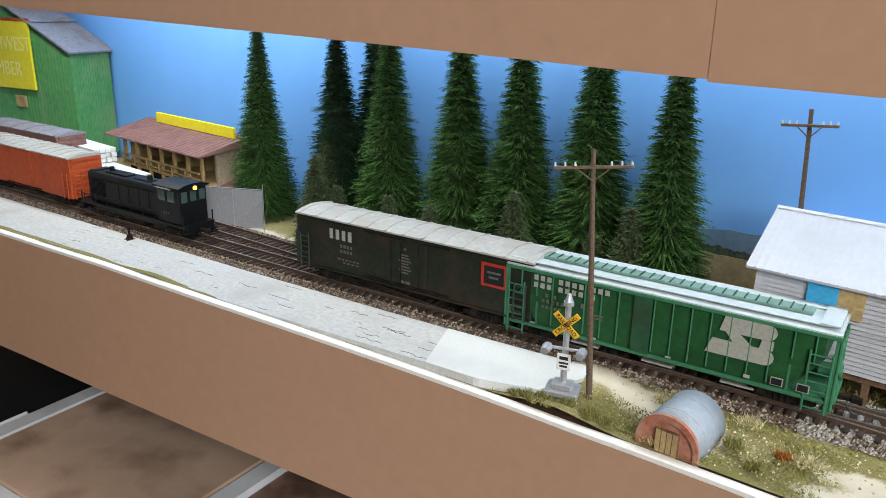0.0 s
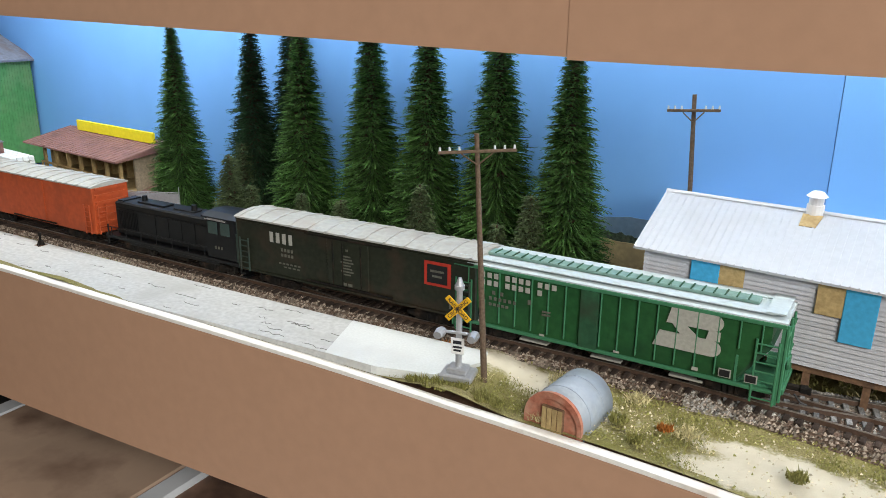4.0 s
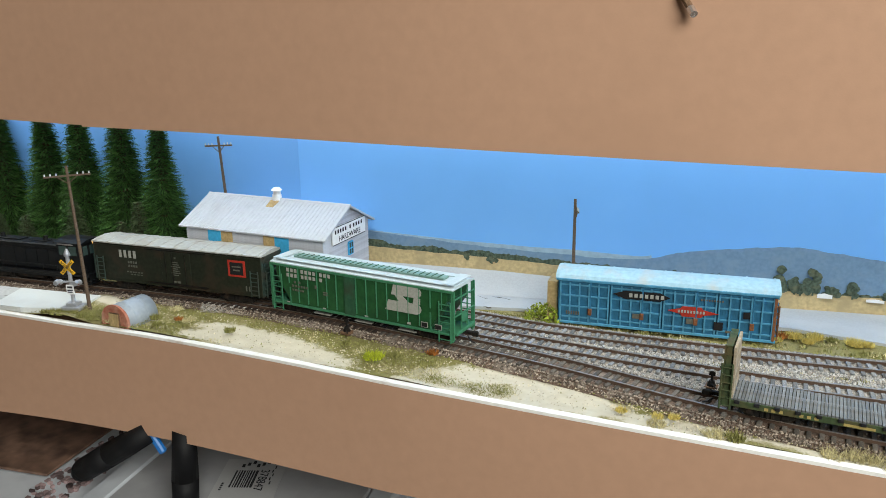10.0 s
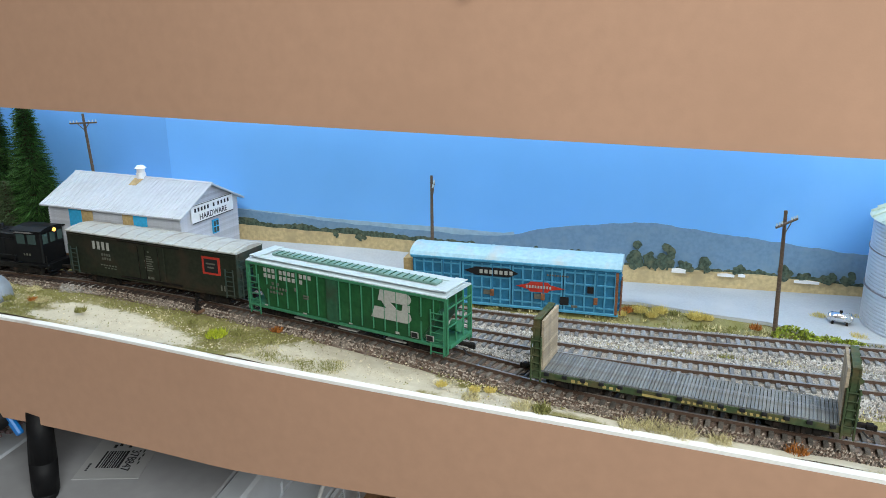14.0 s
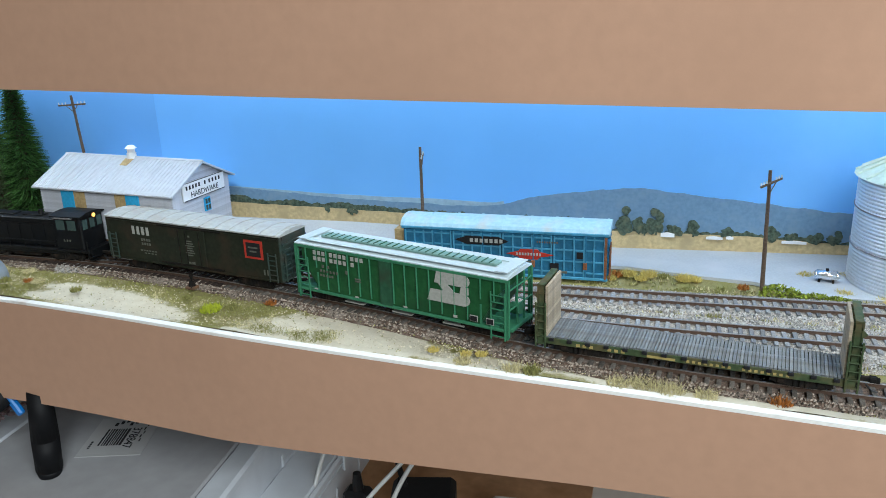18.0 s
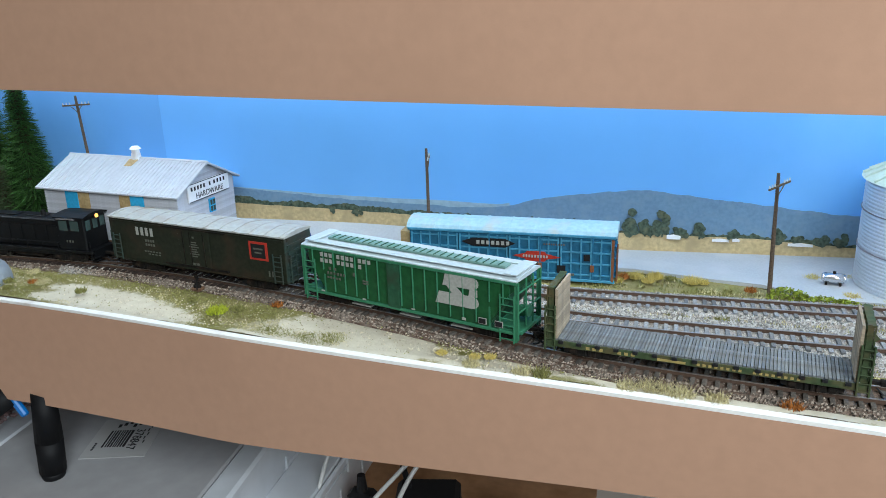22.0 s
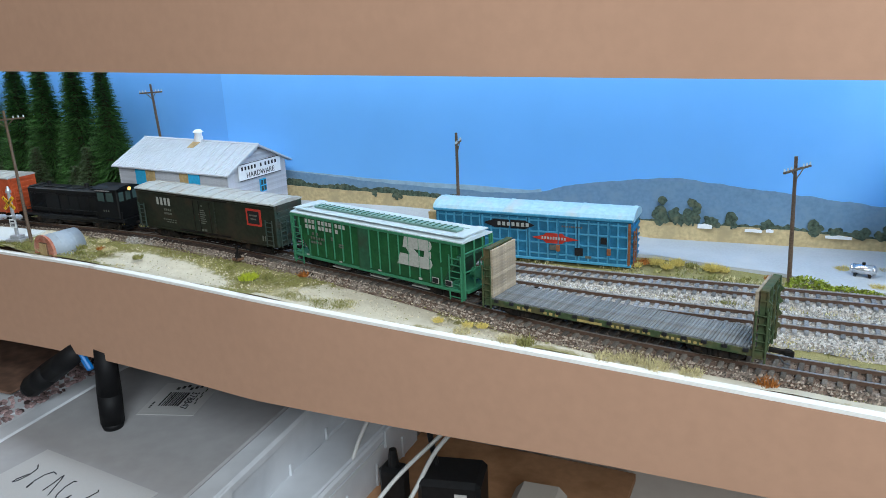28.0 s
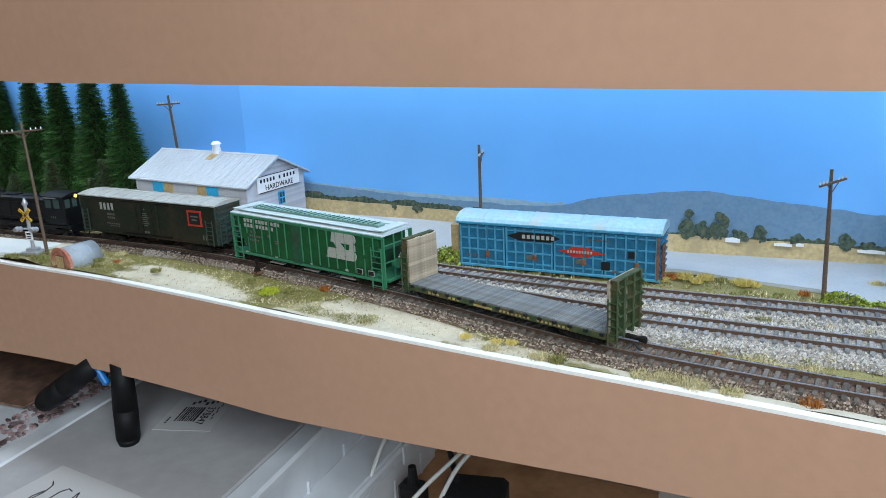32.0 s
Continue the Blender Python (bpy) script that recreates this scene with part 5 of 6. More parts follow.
power_pole("brown wooden power pole with one crossarm beside the crossing", -4.18, -1.02, 1.36, -5, -3, 28)
power_pole("brown wooden power pole behind the hardware store", -3.42, .24, 1.50, 0, -3, 5, ((.09, .15),))
power_pole("brown wooden power pole behind the blue boxcar", .10, .18, 1.05, 0, 1, 104, ((.09, .15),))
power_pole("brown wooden power pole by the silo", 2.93, -.17, 1.0, 0, -3, 55, ((.09, .15),))


def crossing_signal(x, y, rz):
    s = thing("crossing_signal", "grey metal level crossing signal with amber crossbuck", "crossing signal", at(x, y, -.06, rz) @ Matrix.Scale(.93, 4))
    part("base_block", box(B(), 0, 0, .02, .20, .16, .04, .008), "pewter", s)
    part("base_step", box(B(), 0, 0, .055, .12, .10, .035, .006), "pewter", s)
    part("mast", rod(B(), (0, 0, .06), (0, 0, .55), .020, .018, n=12), "pewter", s)
    bm = B()
    rod(bm, (0, 0, .55), (0, 0, .575), .030, n=12)
    rod(bm, (0, 0, .575), (0, 0, .62), .026, .010, n=12)
    part("bell", bm, "pewter", s)
    for a in (45, -45):
        b = part("crossbuck_board", box(B(), 0, 0, 0, .19, .008, .036, .002), "sign_cross", s, "amber board with black words")
        b.matrix_basis = at(0, -.026, .44, 0, 0, a)
        letters("crossbuck_lettering", "RAILROAD" if a > 0 else "CROSSING", .033, "ink", b, at(0, -.0055, 0, 0, 90))
    part("light_arm", rod(B(), (-.12, -.02, .29), (.12, -.02, .29), .010, n=8), "pewter", s)
    for k in (-1, 1):
        bm = B()
        rod(bm, (k * .10, -.01, .285), (k * .10, -.05, .285), .028, n=14)
        rod(bm, (k * .10, -.05, .298), (k * .10, -.10, .292), .027, .024, n=10)
        lamp = part("flasher", bm, "pewter", s, "grey hooded warning lamp")
        part("flasher_glass", rod(B(), (k * .10, -.051, .285), (k * .10, -.054, .285), .020, n=12), "red", lamp)
    pl = part("count_plate", box(B(), 0, -.026, .21, .08, .008, .10, .002), "sign_white", s)
    bars(pl, "ink", [(0, .235, .05, .02), (0, .205, .055, .012), (0, .185, .045, .012)], -.032, name="plate_stroke")


crossing_signal(-4.32, -1.06, 12)


def switch_stand(x, y, rz, group):
    s = thing("switch_stand", "small dark switch stand beside the track", "switch stand", at(x, y, -.05, rz) @ Matrix.Scale(.85, 4), group)
    part("headblock", box(B(), 0, 0, .01, .10, .09, .03, .005), "brownwood", s, "dark ties under the stand")
    part("stand_body", rod(B(), (0, 0, .02), (0, 0, .07), .04, .022, n=10), "under", s)
    part("stand_mast", rod(B(), (0, 0, .06), (0, 0, .15), .010, n=8), "under", s)
    part("target", box(B(), 0, 0, .13, .05, .012, .035, .004), "under", s)
    part("throw_lever", rod(B(), (0, -.02, .05), (.05, -.06, .03), .006, n=6), "under", s)


switch_stand(-1.60, -.93, -10, "switch stands")
switch_stand(-8.45, -.80, 0, "switch stands")
switch_stand(1.28, -1.16, -12, "switch stands")


def silo():
    x, y, r, h = 4.15, .22, .55, .84
    s = thing("grain_silo", "round galvanised grain silo with ribbed wall and pale green roof", "silo", at(x, y, lot_z))
    for k in range(30):
        z0, z1 = h * k / 30, h * (k + 1) / 30
        bm = B()
        prev = None
        prof = [(r, z0), (r + .0045, z0 + (z1 - z0) * .5), (r, z1 - .002)]
        n = 56
        rings = [[bm.verts.new((p * math.cos(2 * math.pi * i / n), p * math.sin(2 * math.pi * i / n), z)) for i in range(n)] for p, z in prof]
        for a, b in zip(rings, rings[1:]):
            for i in range(n):
                bm.faces.new((a[i], a[(i + 1) % n], b[(i + 1) % n], b[i]))
        part("wall_ring", bm, "silo", s, smooth=False)
    for z in (.30, .60):
        part("wall_hoop", rod(B(), (0, 0, z - .004), (0, 0, z + .004), r + .011, n=56), "shed_roof", s)
    bm = B()
    rod(bm, (0, 0, h), (0, 0, h + .26), r + .035, .09, n=40)
    rf = part("roof", bm, "silo_roof", s, "pale green cone roof")
    for k in range(20):
        a = 2 * math.pi * k / 20
        part("roof_rib", rod(B(), ((r + .03) * math.cos(a), (r + .03) * math.sin(a), h + .012), (.09 * math.cos(a), .09 * math.sin(a), h + .27), .010, n=6), "silo_roof", rf)
    part("roof_cap", rod(B(), (0, 0, h + .26), (0, 0, h + .31), .09, .05, n=20), "silo_roof", rf)
    d = part("door", box(B(), -.02, -r - .004, .18, .17, .03, .25, .006), "galv", s, "grey access door")
    d.matrix_basis = at(0, 0, 0, -9)
    part("door_knob", box(B(), .05, -r - .024, .18, .012, .012, .03), "under", d)


silo()


def gas_tank(x, y, rz):
    g = thing("propane_tank", "small silver propane tank on legs beside the silo", "tank", at(x, y, lot_z, rz))
    bm = B()
    rod(bm, (-.07, 0, .055), (.07, 0, .055), .040, n=16)
    rod(bm, (-.09, 0, .055), (-.07, 0, .055), .022, .040, n=16)
    rod(bm, (.07, 0, .055), (.09, 0, .055), .040, .022, n=16)
    part("tank", bm, "chrome", g, "shiny silver tank", True)
    for k in (-.05, .05):
        part("saddle", box(B(), k, 0, .012, .018, .06, .03), "under", g)
    part("valve", rod(B(), (0, 0, .09), (0, 0, .11), .012, n=8), "under", g)


gas_tank(3.43, .12, -12)


def pickup(x, y, rz):
    t = thing("pickup_truck", "dark blue vintage pickup truck with chrome bumper", "pickup truck", at(x, y, lot_z, rz) @ Matrix.Scale(.9, 4))
    bm = B()
    prism(bm, [(-.30, .05), (-.30, .125), (-.05, .125), (-.05, .13), (.27, .125), (.30, .10), (.30, .05)], "y", -.10, .10)
    bmesh.ops.bevel(bm, geom=bm.edges[:], offset=.008, segments=2, affect="EDGES")
    part("body", bm, "truck_blue", t)
    bm = B()
    prism(bm, [(-.07, .125), (-.055, .195), (-.03, .208), (.045, .208), (.065, .195), (.10, .13)], "y", -.088, .088)
    bmesh.ops.bevel(bm, geom=bm.edges[:], offset=.008, segments=2, affect="EDGES")
    part("cab", bm, "truck_blue", t)
    bm = B()
    prism(bm, [(.062, .19), (.094, .135), (.098, .135), (.067, .192)], "y", -.075, .075)
    box(bm, .005, -.089, .165, .08, .004, .045)
    box(bm, .005, .089, .165, .08, .004, .045)
    box(bm, -.068, 0, .168, .004, .12, .04)
    part("window", bm, "glass", t)
    for sx in (-.20, .20):
        for sy in (-1, 1):
            bm = B()
            prism(bm, [(sx + .062 * math.cos(a), .05 + .062 * math.sin(a)) for a in [math.pi * k / 8 for k in range(9)]], "y", sy * .108 - .014, sy * .108 + .014)
            part("fender", bm, "truck_blue", t)
            w = part("wheel", rod(B(), (sx, sy * .082, .042), (sx, sy * .114, .042), .042, n=16), "rubber", t, "black tyre")
            part("hubcap", rod(B(), (sx, sy * .114, .042), (sx, sy * .118, .042), .024, n=12), "chrome", w)
    part("bumper", box(B(), .312, 0, .055, .018, .21, .028, .006), "chrome", t, "chrome front bumper")
    part("grille", box(B(), .303, 0, .085, .008, .13, .025, .003), "chrome", t, "chrome grille")
    for k in (-.075, .075):
        part("headlight", rod(B(), (.298, k, .108), (.310, k, .108), .016, n=12), "sign_white", t, "round headlight")
    bm = B()
    box(bm, -.175, 0, .112, .22, .16, .006)
    part("bed_floor", bm, "under", t)
    for sy in (-1, 1):
        part("bed_side", box(B(), -.175, sy * .09, .14, .245, .014, .035, .004), "truck_blue", t)
    part("tailgate", box(B(), -.298, 0, .135, .012, .18, .045, .004), "truck_blue", t)


pickup(-1.17, .18, -50)


def figurine(x, y, label, material):
    bm = B()
    rod(bm, (-.012, 0, .012), (-.01, 0, .10), .013, .016, n=8)
    rod(bm, (.012, 0, .012), (.01, 0, .10), .013, .016, n=8)
    rod(bm, (0, 0, .09), (0, 0, .165), .024, .028, n=10)
    rod(bm, (0, 0, .172), (0, 0, .205), .015, .013, n=10)
    rod(bm, (0, 0, 0), (0, 0, .012), .035, n=12)
    ob = part("figurine", bm, material)
    ob.matrix_world = at(x, y, lot_z) @ Matrix.Diagonal((.75, .75, .85, 1))
    tagged(ob, label, "figurine", "figurines on the lot")


figurine(-1.55, .0, "tiny plain painted model figurine on a base", "figure")
figurine(-1.46, .03, "tiny plain painted model figurine with red top", "figure_red")


def sack_pallet(x, y):
    p = thing("loaded_pallet", "brown crate stacked with white sacks", "pallet", at(x, y, GROUND, -12))
    part("crate", box(B(), 0, 0, .06, .16, .14, .12, .006), "rust", p, "brown slatted crate")
    for k in range(5):
        part("crate_slat", box(B(), -.064 + .032 * k, -.074, .06, .02, .008, .115), "board", p)
    for k, (dx, dz) in enumerate(((-.03, .14), (.05, .145), (.01, .175))):
        bm = B()
        bmesh.ops.create_icosphere(bm, subdivisions=2, radius=1)
        bm.transform(Matrix.Translation((dx, 0, dz)) @ Matrix.Diagonal((.065, .055, .026, 1)))
        part("sack", bm, "sign_white", p, "bulging white sack", True)


sack_pallet(-1.94, -.04)


def drum(x, y, z, material, label):
    d = thing("oil_drum", label, "drum", at(x, y, z), "drums beside the store")
    bm = B()
    rod(bm, (0, 0, 0), (0, 0, .075), .052, .058, n=18)
    rod(bm, (0, 0, .075), (0, 0, .15), .058, .052, n=18)
    part("barrel", bm, material, d, "", True)
    part("rim_hoop", rod(B(), (0, 0, .135), (0, 0, .15), .059, n=18), material, d)
    part("lid", rod(B(), (0, 0, .15), (0, 0, .162), .05, .045, n=18), material, d)


drum(-2.16, -.16, GROUND, "drum_orange", "orange plastic drum standing beside the store")
drum(-2.10, .0, GROUND, "drum_orange", "orange plastic drum under another drum")
drum(-2.10, .0, GROUND + .163, "drum_orange", "orange plastic drum stacked on another drum")


def lumber_stack(x, y, rz, layers):
    p = thing("lumber_stack", "stack of pale sawn timber", "lumber stack", at(x, y, GROUND, rz), "lumber stacks")
    for k in range(layers):
        for j in range(4):
            part("timber", box(B(), random.uniform(-.02, .02), -.09 + .06 * j, .03 + .05 * k, 1.1, .054, .044, .003), "slab", p)


lumber_stack(-10.75, .28, -8, 9)
lumber_stack(-9.98, .13, -8, 6)


def gate(x, y, rz):
    g = thing("wire_gate", "grey chain-link gate leaning on two posts", "gate", at(x, y, GROUND, rz))
    part("gate_sheet", box(B(), 0, 0, .21, .56, .006, .34), "pewter", g, "fine grey mesh panel")
    bm = B()
    for a, b in (((-.29, .0), (-.29, .42)), ((.29, .0), (.29, .44)), ((-.29, .04), (.29, .04)), ((-.29, .39), (.29, .39)), ((-.29, .04), (0, .39)), ((0, .04), (.29, .30)), ((0, .04), (0, .39))):
        rod(bm, (a[0], -.006, a[1]), (b[0], -.006, b[1]), .0035, n=6)
    part("gate_frame", bm, "pewter", g, "pale tube frame")


gate(-8.05, -.0, 22)

# ---- trees and plants ----
def spruce_meshes(name, h, r, needle, whorls, per, seed):
    """Bottle-brush conifer: tiers of thin twigs, each with a fringe of needles."""
    rnd = random.Random(seed)
    verts, faces = [], []

    def tri(*ps):
        n = len(verts)
        verts.extend(tuple(p * U) for p in ps)
        faces.append((n, n + 1, n + 2))

    for w in range(whorls):
        f = w / whorls
        z = h * (.02 + .98 * f)
        tier = .88 if w % 2 else 1.0
        rr = 1.06 * r * (1 - f) ** .95 * (1 + .06 * math.sin(w * 2.4)) * rnd.uniform(.92, 1.06) + .014
        n = int(per * (.30 + .70 * (1 - f) ** .8)) + 8
        for k in range(n):
            a = 6.283 * (k + rnd.random()) / n
            L = tier * rr * rnd.uniform(.74, 1.08)
            sag = rnd.uniform(-.02, .15) * L
            d, s = Vector((math.cos(a), math.sin(a), 0)), Vector((-math.sin(a), math.cos(a), 0))
            c = Vector((0, 0, z + rnd.uniform(-.014, .014)))
            mid, tip = c + d * L * .55 + Vector((0, 0, .03 * L)), c + d * L - Vector((0, 0, sag))
            wide = s * (.007 + .020 * L)
            low = Vector((0, 0, -.012 - .03 * L))
            tri(c, mid + wide + low * .4, mid)
            tri(c, mid, mid - wide + low * .4)
            tri(mid + wide + low * .4, tip, mid)
            tri(mid, tip, mid - wide + low * .4)
            barbs = 3 + int(L / .045)
            for j in range(barbs):
                q = .3 + .68 * (j + rnd.random()) / barbs
                p = c.lerp(mid, q / .55) if q < .55 else mid.lerp(tip, (q - .55) / .45)
                side = s * rnd.choice((-1, 1)) * rnd.uniform(.014, .030)
                e = p + side + d * rnd.uniform(.016, .036) + Vector((0, 0, rnd.uniform(-.018, .008)))
                tri(p - d * .007, p + d * .007, e)
    # filler cone; shade inside the crown is put into its dark colour
    core = len(faces)
    for w in range(26):
        f0, f1 = w / 26, (w + 1.25) / 26
        for k in range(9):
            a0, a1 = 6.283 * k / 9 + w, 6.283 * (k + 1) / 9 + w
            r0, r1 = .50 * r * (1 - f0) ** .95, .26 * r * max(0, 1 - f1) ** .95
            tri(Vector((r0 * math.cos(a0), r0 * math.sin(a0), h * (f0 + .02))), Vector((r0 * math.cos(a1), r0 * math.sin(a1), h * (f0 + .02))), Vector((r1 * math.cos(a0), r1 * math.sin(a0), h * min(.99, f1 + .02))))
    crown = bpy.data.meshes.new("crown")
    crown.from_pydata(verts, [], faces)
    crown.materials.append(M[needle])
    crown.materials.append(M["bark"])
    for poly in crown.polygons[core:]:
        poly.material_index = 1
    trunk = mesh_of("trunk", rod(B(), (0, 0, -.02), (0, 0, h * .98), .04 * h / 1.6, .006, n=8), "bark")
    return trunk, crown


def spruce(label, x, y, rz, meshes, scale=1.0, group="spruce trees", name="spruce_tree"):
    t = thing(name, label, "tree", at(x, y, GROUND, rz), group)
    for nm, me in zip(("trunk", "crown"), meshes):
        ob = new(nm, me)
        ob.parent = t
    t.scale = (scale, scale, scale)
    return t


tall_a = spruce_meshes("tall", 1.95, .37, "needle", 60, 96, 1)
tall_b = spruce_meshes("tall", 2.02, .40, "needle", 62, 100, 2)
tall_c = spruce_meshes("tall", 1.95, .37, "needle_dark", 58, 92, 3)
small_a = spruce_meshes("small", .56, .155, "needle_small", 24, 46, 4)
small_b = spruce_meshes("small", .43, .135, "needle_small", 20, 42, 5)
for x, y, rz, me, sc in ((-8.25, .58, 10, tall_a, .96), (-7.35, .64, 70, tall_c, 1.0), (-7.05, .82, 20, tall_c, 1.04), (-6.67, .50, 200, tall_a, 1.02), (-5.97, .48, 130, tall_b, 1.0), (-5.41, .40, 40, tall_b, 1.0), (-4.82, .36, 300, tall_b, 1.02), (-4.25, .26, 90, tall_a, .98)):
    spruce("tall deep green bottle-brush spruce by the backdrop", x, y, rz, me, sc)
for x, y, rz, me, sc in ((-7.10, .06, 0, small_a, 1.45), (-6.86, .05, 50, small_a, 1.05), (-6.34, .05, 90, small_a, 1.05), (-5.96, .05, 10, small_b, 1.35), (-5.25, .04, 220, small_a, 1.4), (-4.65, .04, 120, small_b, 1.35), (-4.41, .04, 60, small_a, 1.45), (-7.33, .45, 60, small_a, 1.5)):
    spruce("small grey-green fir tree before the tall spruces", x, y, rz, me, sc, "small firs", "fir_tree")


def clump(bm, x, y, z, r, h, blades, lean=.5, width=.008):
    for _ in range(blades):
        a, d = random.uniform(0, 6.283), r * math.sqrt(random.random())
        px, py = x + d * math.cos(a), y + d * math.sin(a)
        a2, l = random.uniform(0, 6.283), random.uniform(0, lean) * h
        hh = h * random.uniform(.5, 1.1)
        b = random.uniform(0, 6.283)
        wx, wy = width * math.cos(b) / 2, width * math.sin(b) / 2
        bm.faces.new([bm.verts.new(p) for p in ((px - wx, py - wy, z), (px + wx, py + wy, z), (px + l * math.cos(a2), py + l * math.sin(a2), z + hh))])


def tufts(name, label, spots, material, r, h, blades, category="grass tuft", lean=.8, width=.010, group=""):
    for x, y, k in spots:
        y = max(y, along(EDGE, x) + .11)
        bm = B()
        clump(bm, x, y, GROUND + .005, r * k, h * k, int(blades * k), lean, width)
        tagged(part(name, bm, material), label, category, group)


def foam_bush(name, label, spots, material, group=""):
    """A low bush of many small leaf clumps."""
    for x, y, z, rx, ry, rz, n in spots:
        bm = B()
        for _ in range(n):
            d = Vector((random.gauss(0, 1), random.gauss(0, 1), abs(random.gauss(0, 1)))).normalized() * random.uniform(.55, 1.0) ** .5
            c = Vector((x + d.x * rx, y + d.y * ry, z + d.z * rz))
            s = random.uniform(.010, .020)
            vs = [bm.verts.new(c + Vector((random.uniform(-1, 1), random.uniform(-1, 1), random.uniform(-1, 1))) * s) for _ in range(4)]
            for q in ((0, 1, 2), (0, 2, 3), (0, 3, 1), (1, 3, 2)):
                bm.faces.new([vs[i] for i in q])
        tagged(part(name, bm, material), label, "bush", group)


verge_z = lambda x: GROUND + .034 * math.exp(-((x + 4.30) / .26) ** 2) - .004
random.seed(11)
bm = B()
bs = B()
for _ in range(5600):
    x = random.uniform(-4.7, 5.4)
    y = random.uniform(along(EDGE, x) + .09, along(FRONT, x) - .30)
    g = noise.noise(Vector((x * 2.4, y * 3.5, 5))) - .5 * max(0, sand_at(x, y) - .18)
    if g > .02:
        clump(bm, x, y, verge_z(x), .045, .017, 12, 1.3, .005)
    elif g > -.10 and random.random() < .5:
        clump(bs, x, y, verge_z(x), .045, .018, 9, 1.5, .005)
for _ in range(1500):
    x = random.uniform(-7.5, 5.4)
    lo, hi = (along(BACK, x) if x > -3.2 else along(SIDING, min(x, -5.4))) + .26, (-.06 if x > -2 else wall_y(x) - .3)
    if x > -.2:
        hi = .15 if x < 2.4 else -.12
    if hi > lo:
        clump(random.choice((bm, bm, bs)), x, random.uniform(lo, hi), GROUND, .03, .028, 7, 1.0, .010)
for _ in range(260):
    x = random.uniform(1.2, 5.4)
    y = random.choice((random.uniform(along(MIDDLE, x) + .19, along(BACK, x) - .21), random.uniform(along(FRONT, x) + .25, along(MIDDLE, x) - .2)))
    clump(random.choice((bm, bs)), x, y, GROUND + .02, .04, .025, 6, 1.0, .010)
tagged(part("turf", bm, "grass_green"), "short green static grass on the scenery", "grass", kind="stuff")
bg, bp = B(), B()
for _ in range(15000):
    x = random.uniform(-4.1, 5.4)
    y = random.uniform(along(EDGE, x) + .08, along(FRONT, x) - .17)
    c, s = Vector((x, y, verge_z(x))), random.uniform(.004, .009)
    v = sand_at(x, y)
    if v > .45 and random.random() < .75:
        continue
    crumb = bp if random.random() < .12 + .8 * v else bg
    vs = [crumb.verts.new(c + Vector(d) * s * random.uniform(.7, 1.3)) for d in ((1, 0, 0), (-.5, .87, 0), (-.5, -.87, 0), (.1, 0, 1.1))]
    for q in ((0, 1, 3), (1, 2, 3), (2, 0, 3)):
        crumb.faces.new([vs[k] for k in q])
tagged(part("flock", bg, "grass_green"), "coarse olive flock crumbs on the verge", "grass", kind="stuff")
tagged(part("grit", bp, "grit"), "pale grit strewn over the sandy verge", "gravel", kind="stuff")
tagged(part("dry_turf", bs, "grass_straw"), "short straw-coloured static grass on the scenery", "grass", kind="stuff")

tufts("straw_tuft", "tall bleached straw tuft on the verge", [(-3.62, -.92, 1), (-3.72, -.82, .9), (-3.82, -.80, .8), (-3.4, -.80, .7), (-3.75, -1.2, .9), (2.1, -1.86, 1), (2.25, -1.93, 1), (1.95, -1.95, .8), (2.45, -1.97, .8), (.95, -1.80, .7), (2.55, -1.52, 1.1), (2.7, -1.55, 1.0), (2.85, -1.50, .9), (-3.1, -1.02, .7), (1.3, -1.86, .8)], "grass_straw", .085, .055, 320, lean=1.4, width=.005, group="straw tufts")
tufts("rust_tuft", "small rust-brown tuft beside the ballast", [(-.78, -1.10, .8), (2.85, -1.95, 1), (2.32, -1.50, .9), (.98, -.72, .7), (2.80, -.10, .8), (.35, -.27, .6), (1.82, .03, .9), (-3.20, -1.02, .7), (-4.6, -.72, .6), (-9.3, -1.0, .8)], "tuft_rust", .055, .05, 150, group="rust tufts")
tufts("yellow_tuft", "soft yellow flowering tuft on the grass", [(1.92, .06, 1), (2.08, .08, 1), (2.02, -.03, .8), (2.36, .02, 1.1), (2.45, .02, .8), (1.78, -.06, .7), (3.52, -.12, .9), (3.30, .26, .9), (3.6, .32, .7), (.95, -1.68, .6), (.72, -1.66, .6), (1.05, -1.66, .6), (3.78, -.2, .8), (2.95, -1.30, .7)], "tuft_yellow", .06, .05, 420, lean=1.0, width=.005, group="yellow tufts")
tufts("bright_tuft", "bright yellow-green tuft on sandy ground", [(-1.20, -1.30, 1.1)], "tuft_bright", .075, .04, 260)
tufts("green_tuft", "fresh green grass tuft on the ground", [(-1.52, -1.12, .7), (-1.05, -1.24, .8), (-2.6, -1.14, .8), (2.55, -.76, .9), (.75, -.26, .8), (1.42, -1.90, 1.0), (2.2, .06, .7), (-4.1, -1.2, .9), (-4.25, -1.16, .7), (-3.3, -1.2, .7), (-4.42, -1.21, .9), (-4.52, -1.22, .7), (-4.34, -1.24, .8), (-4.0, -1.22, .7), (-3.42, -1.05, .8)], "grass_green", .06, .05, 200, group="green tufts")
foam_bush("low_bush", "low leafy yellow-green bush beside the track", [(-.10, -.14, GROUND, .17, .13, .17, 620), (3.06, -.20, GROUND, .16, .08, .09, 320), (3.30, -.26, GROUND, .14, .06, .06, 220), (3.45, -.28, GROUND, .10, .05, .05, 160), (-1.72, -.06, GROUND, .15, .07, .06, 160), (-2.0, -.16, GROUND, .2, .08, .07, 200), (-1.05, -.05, GROUND, .16, .05, .05, 150)], "bush", "low bushes")

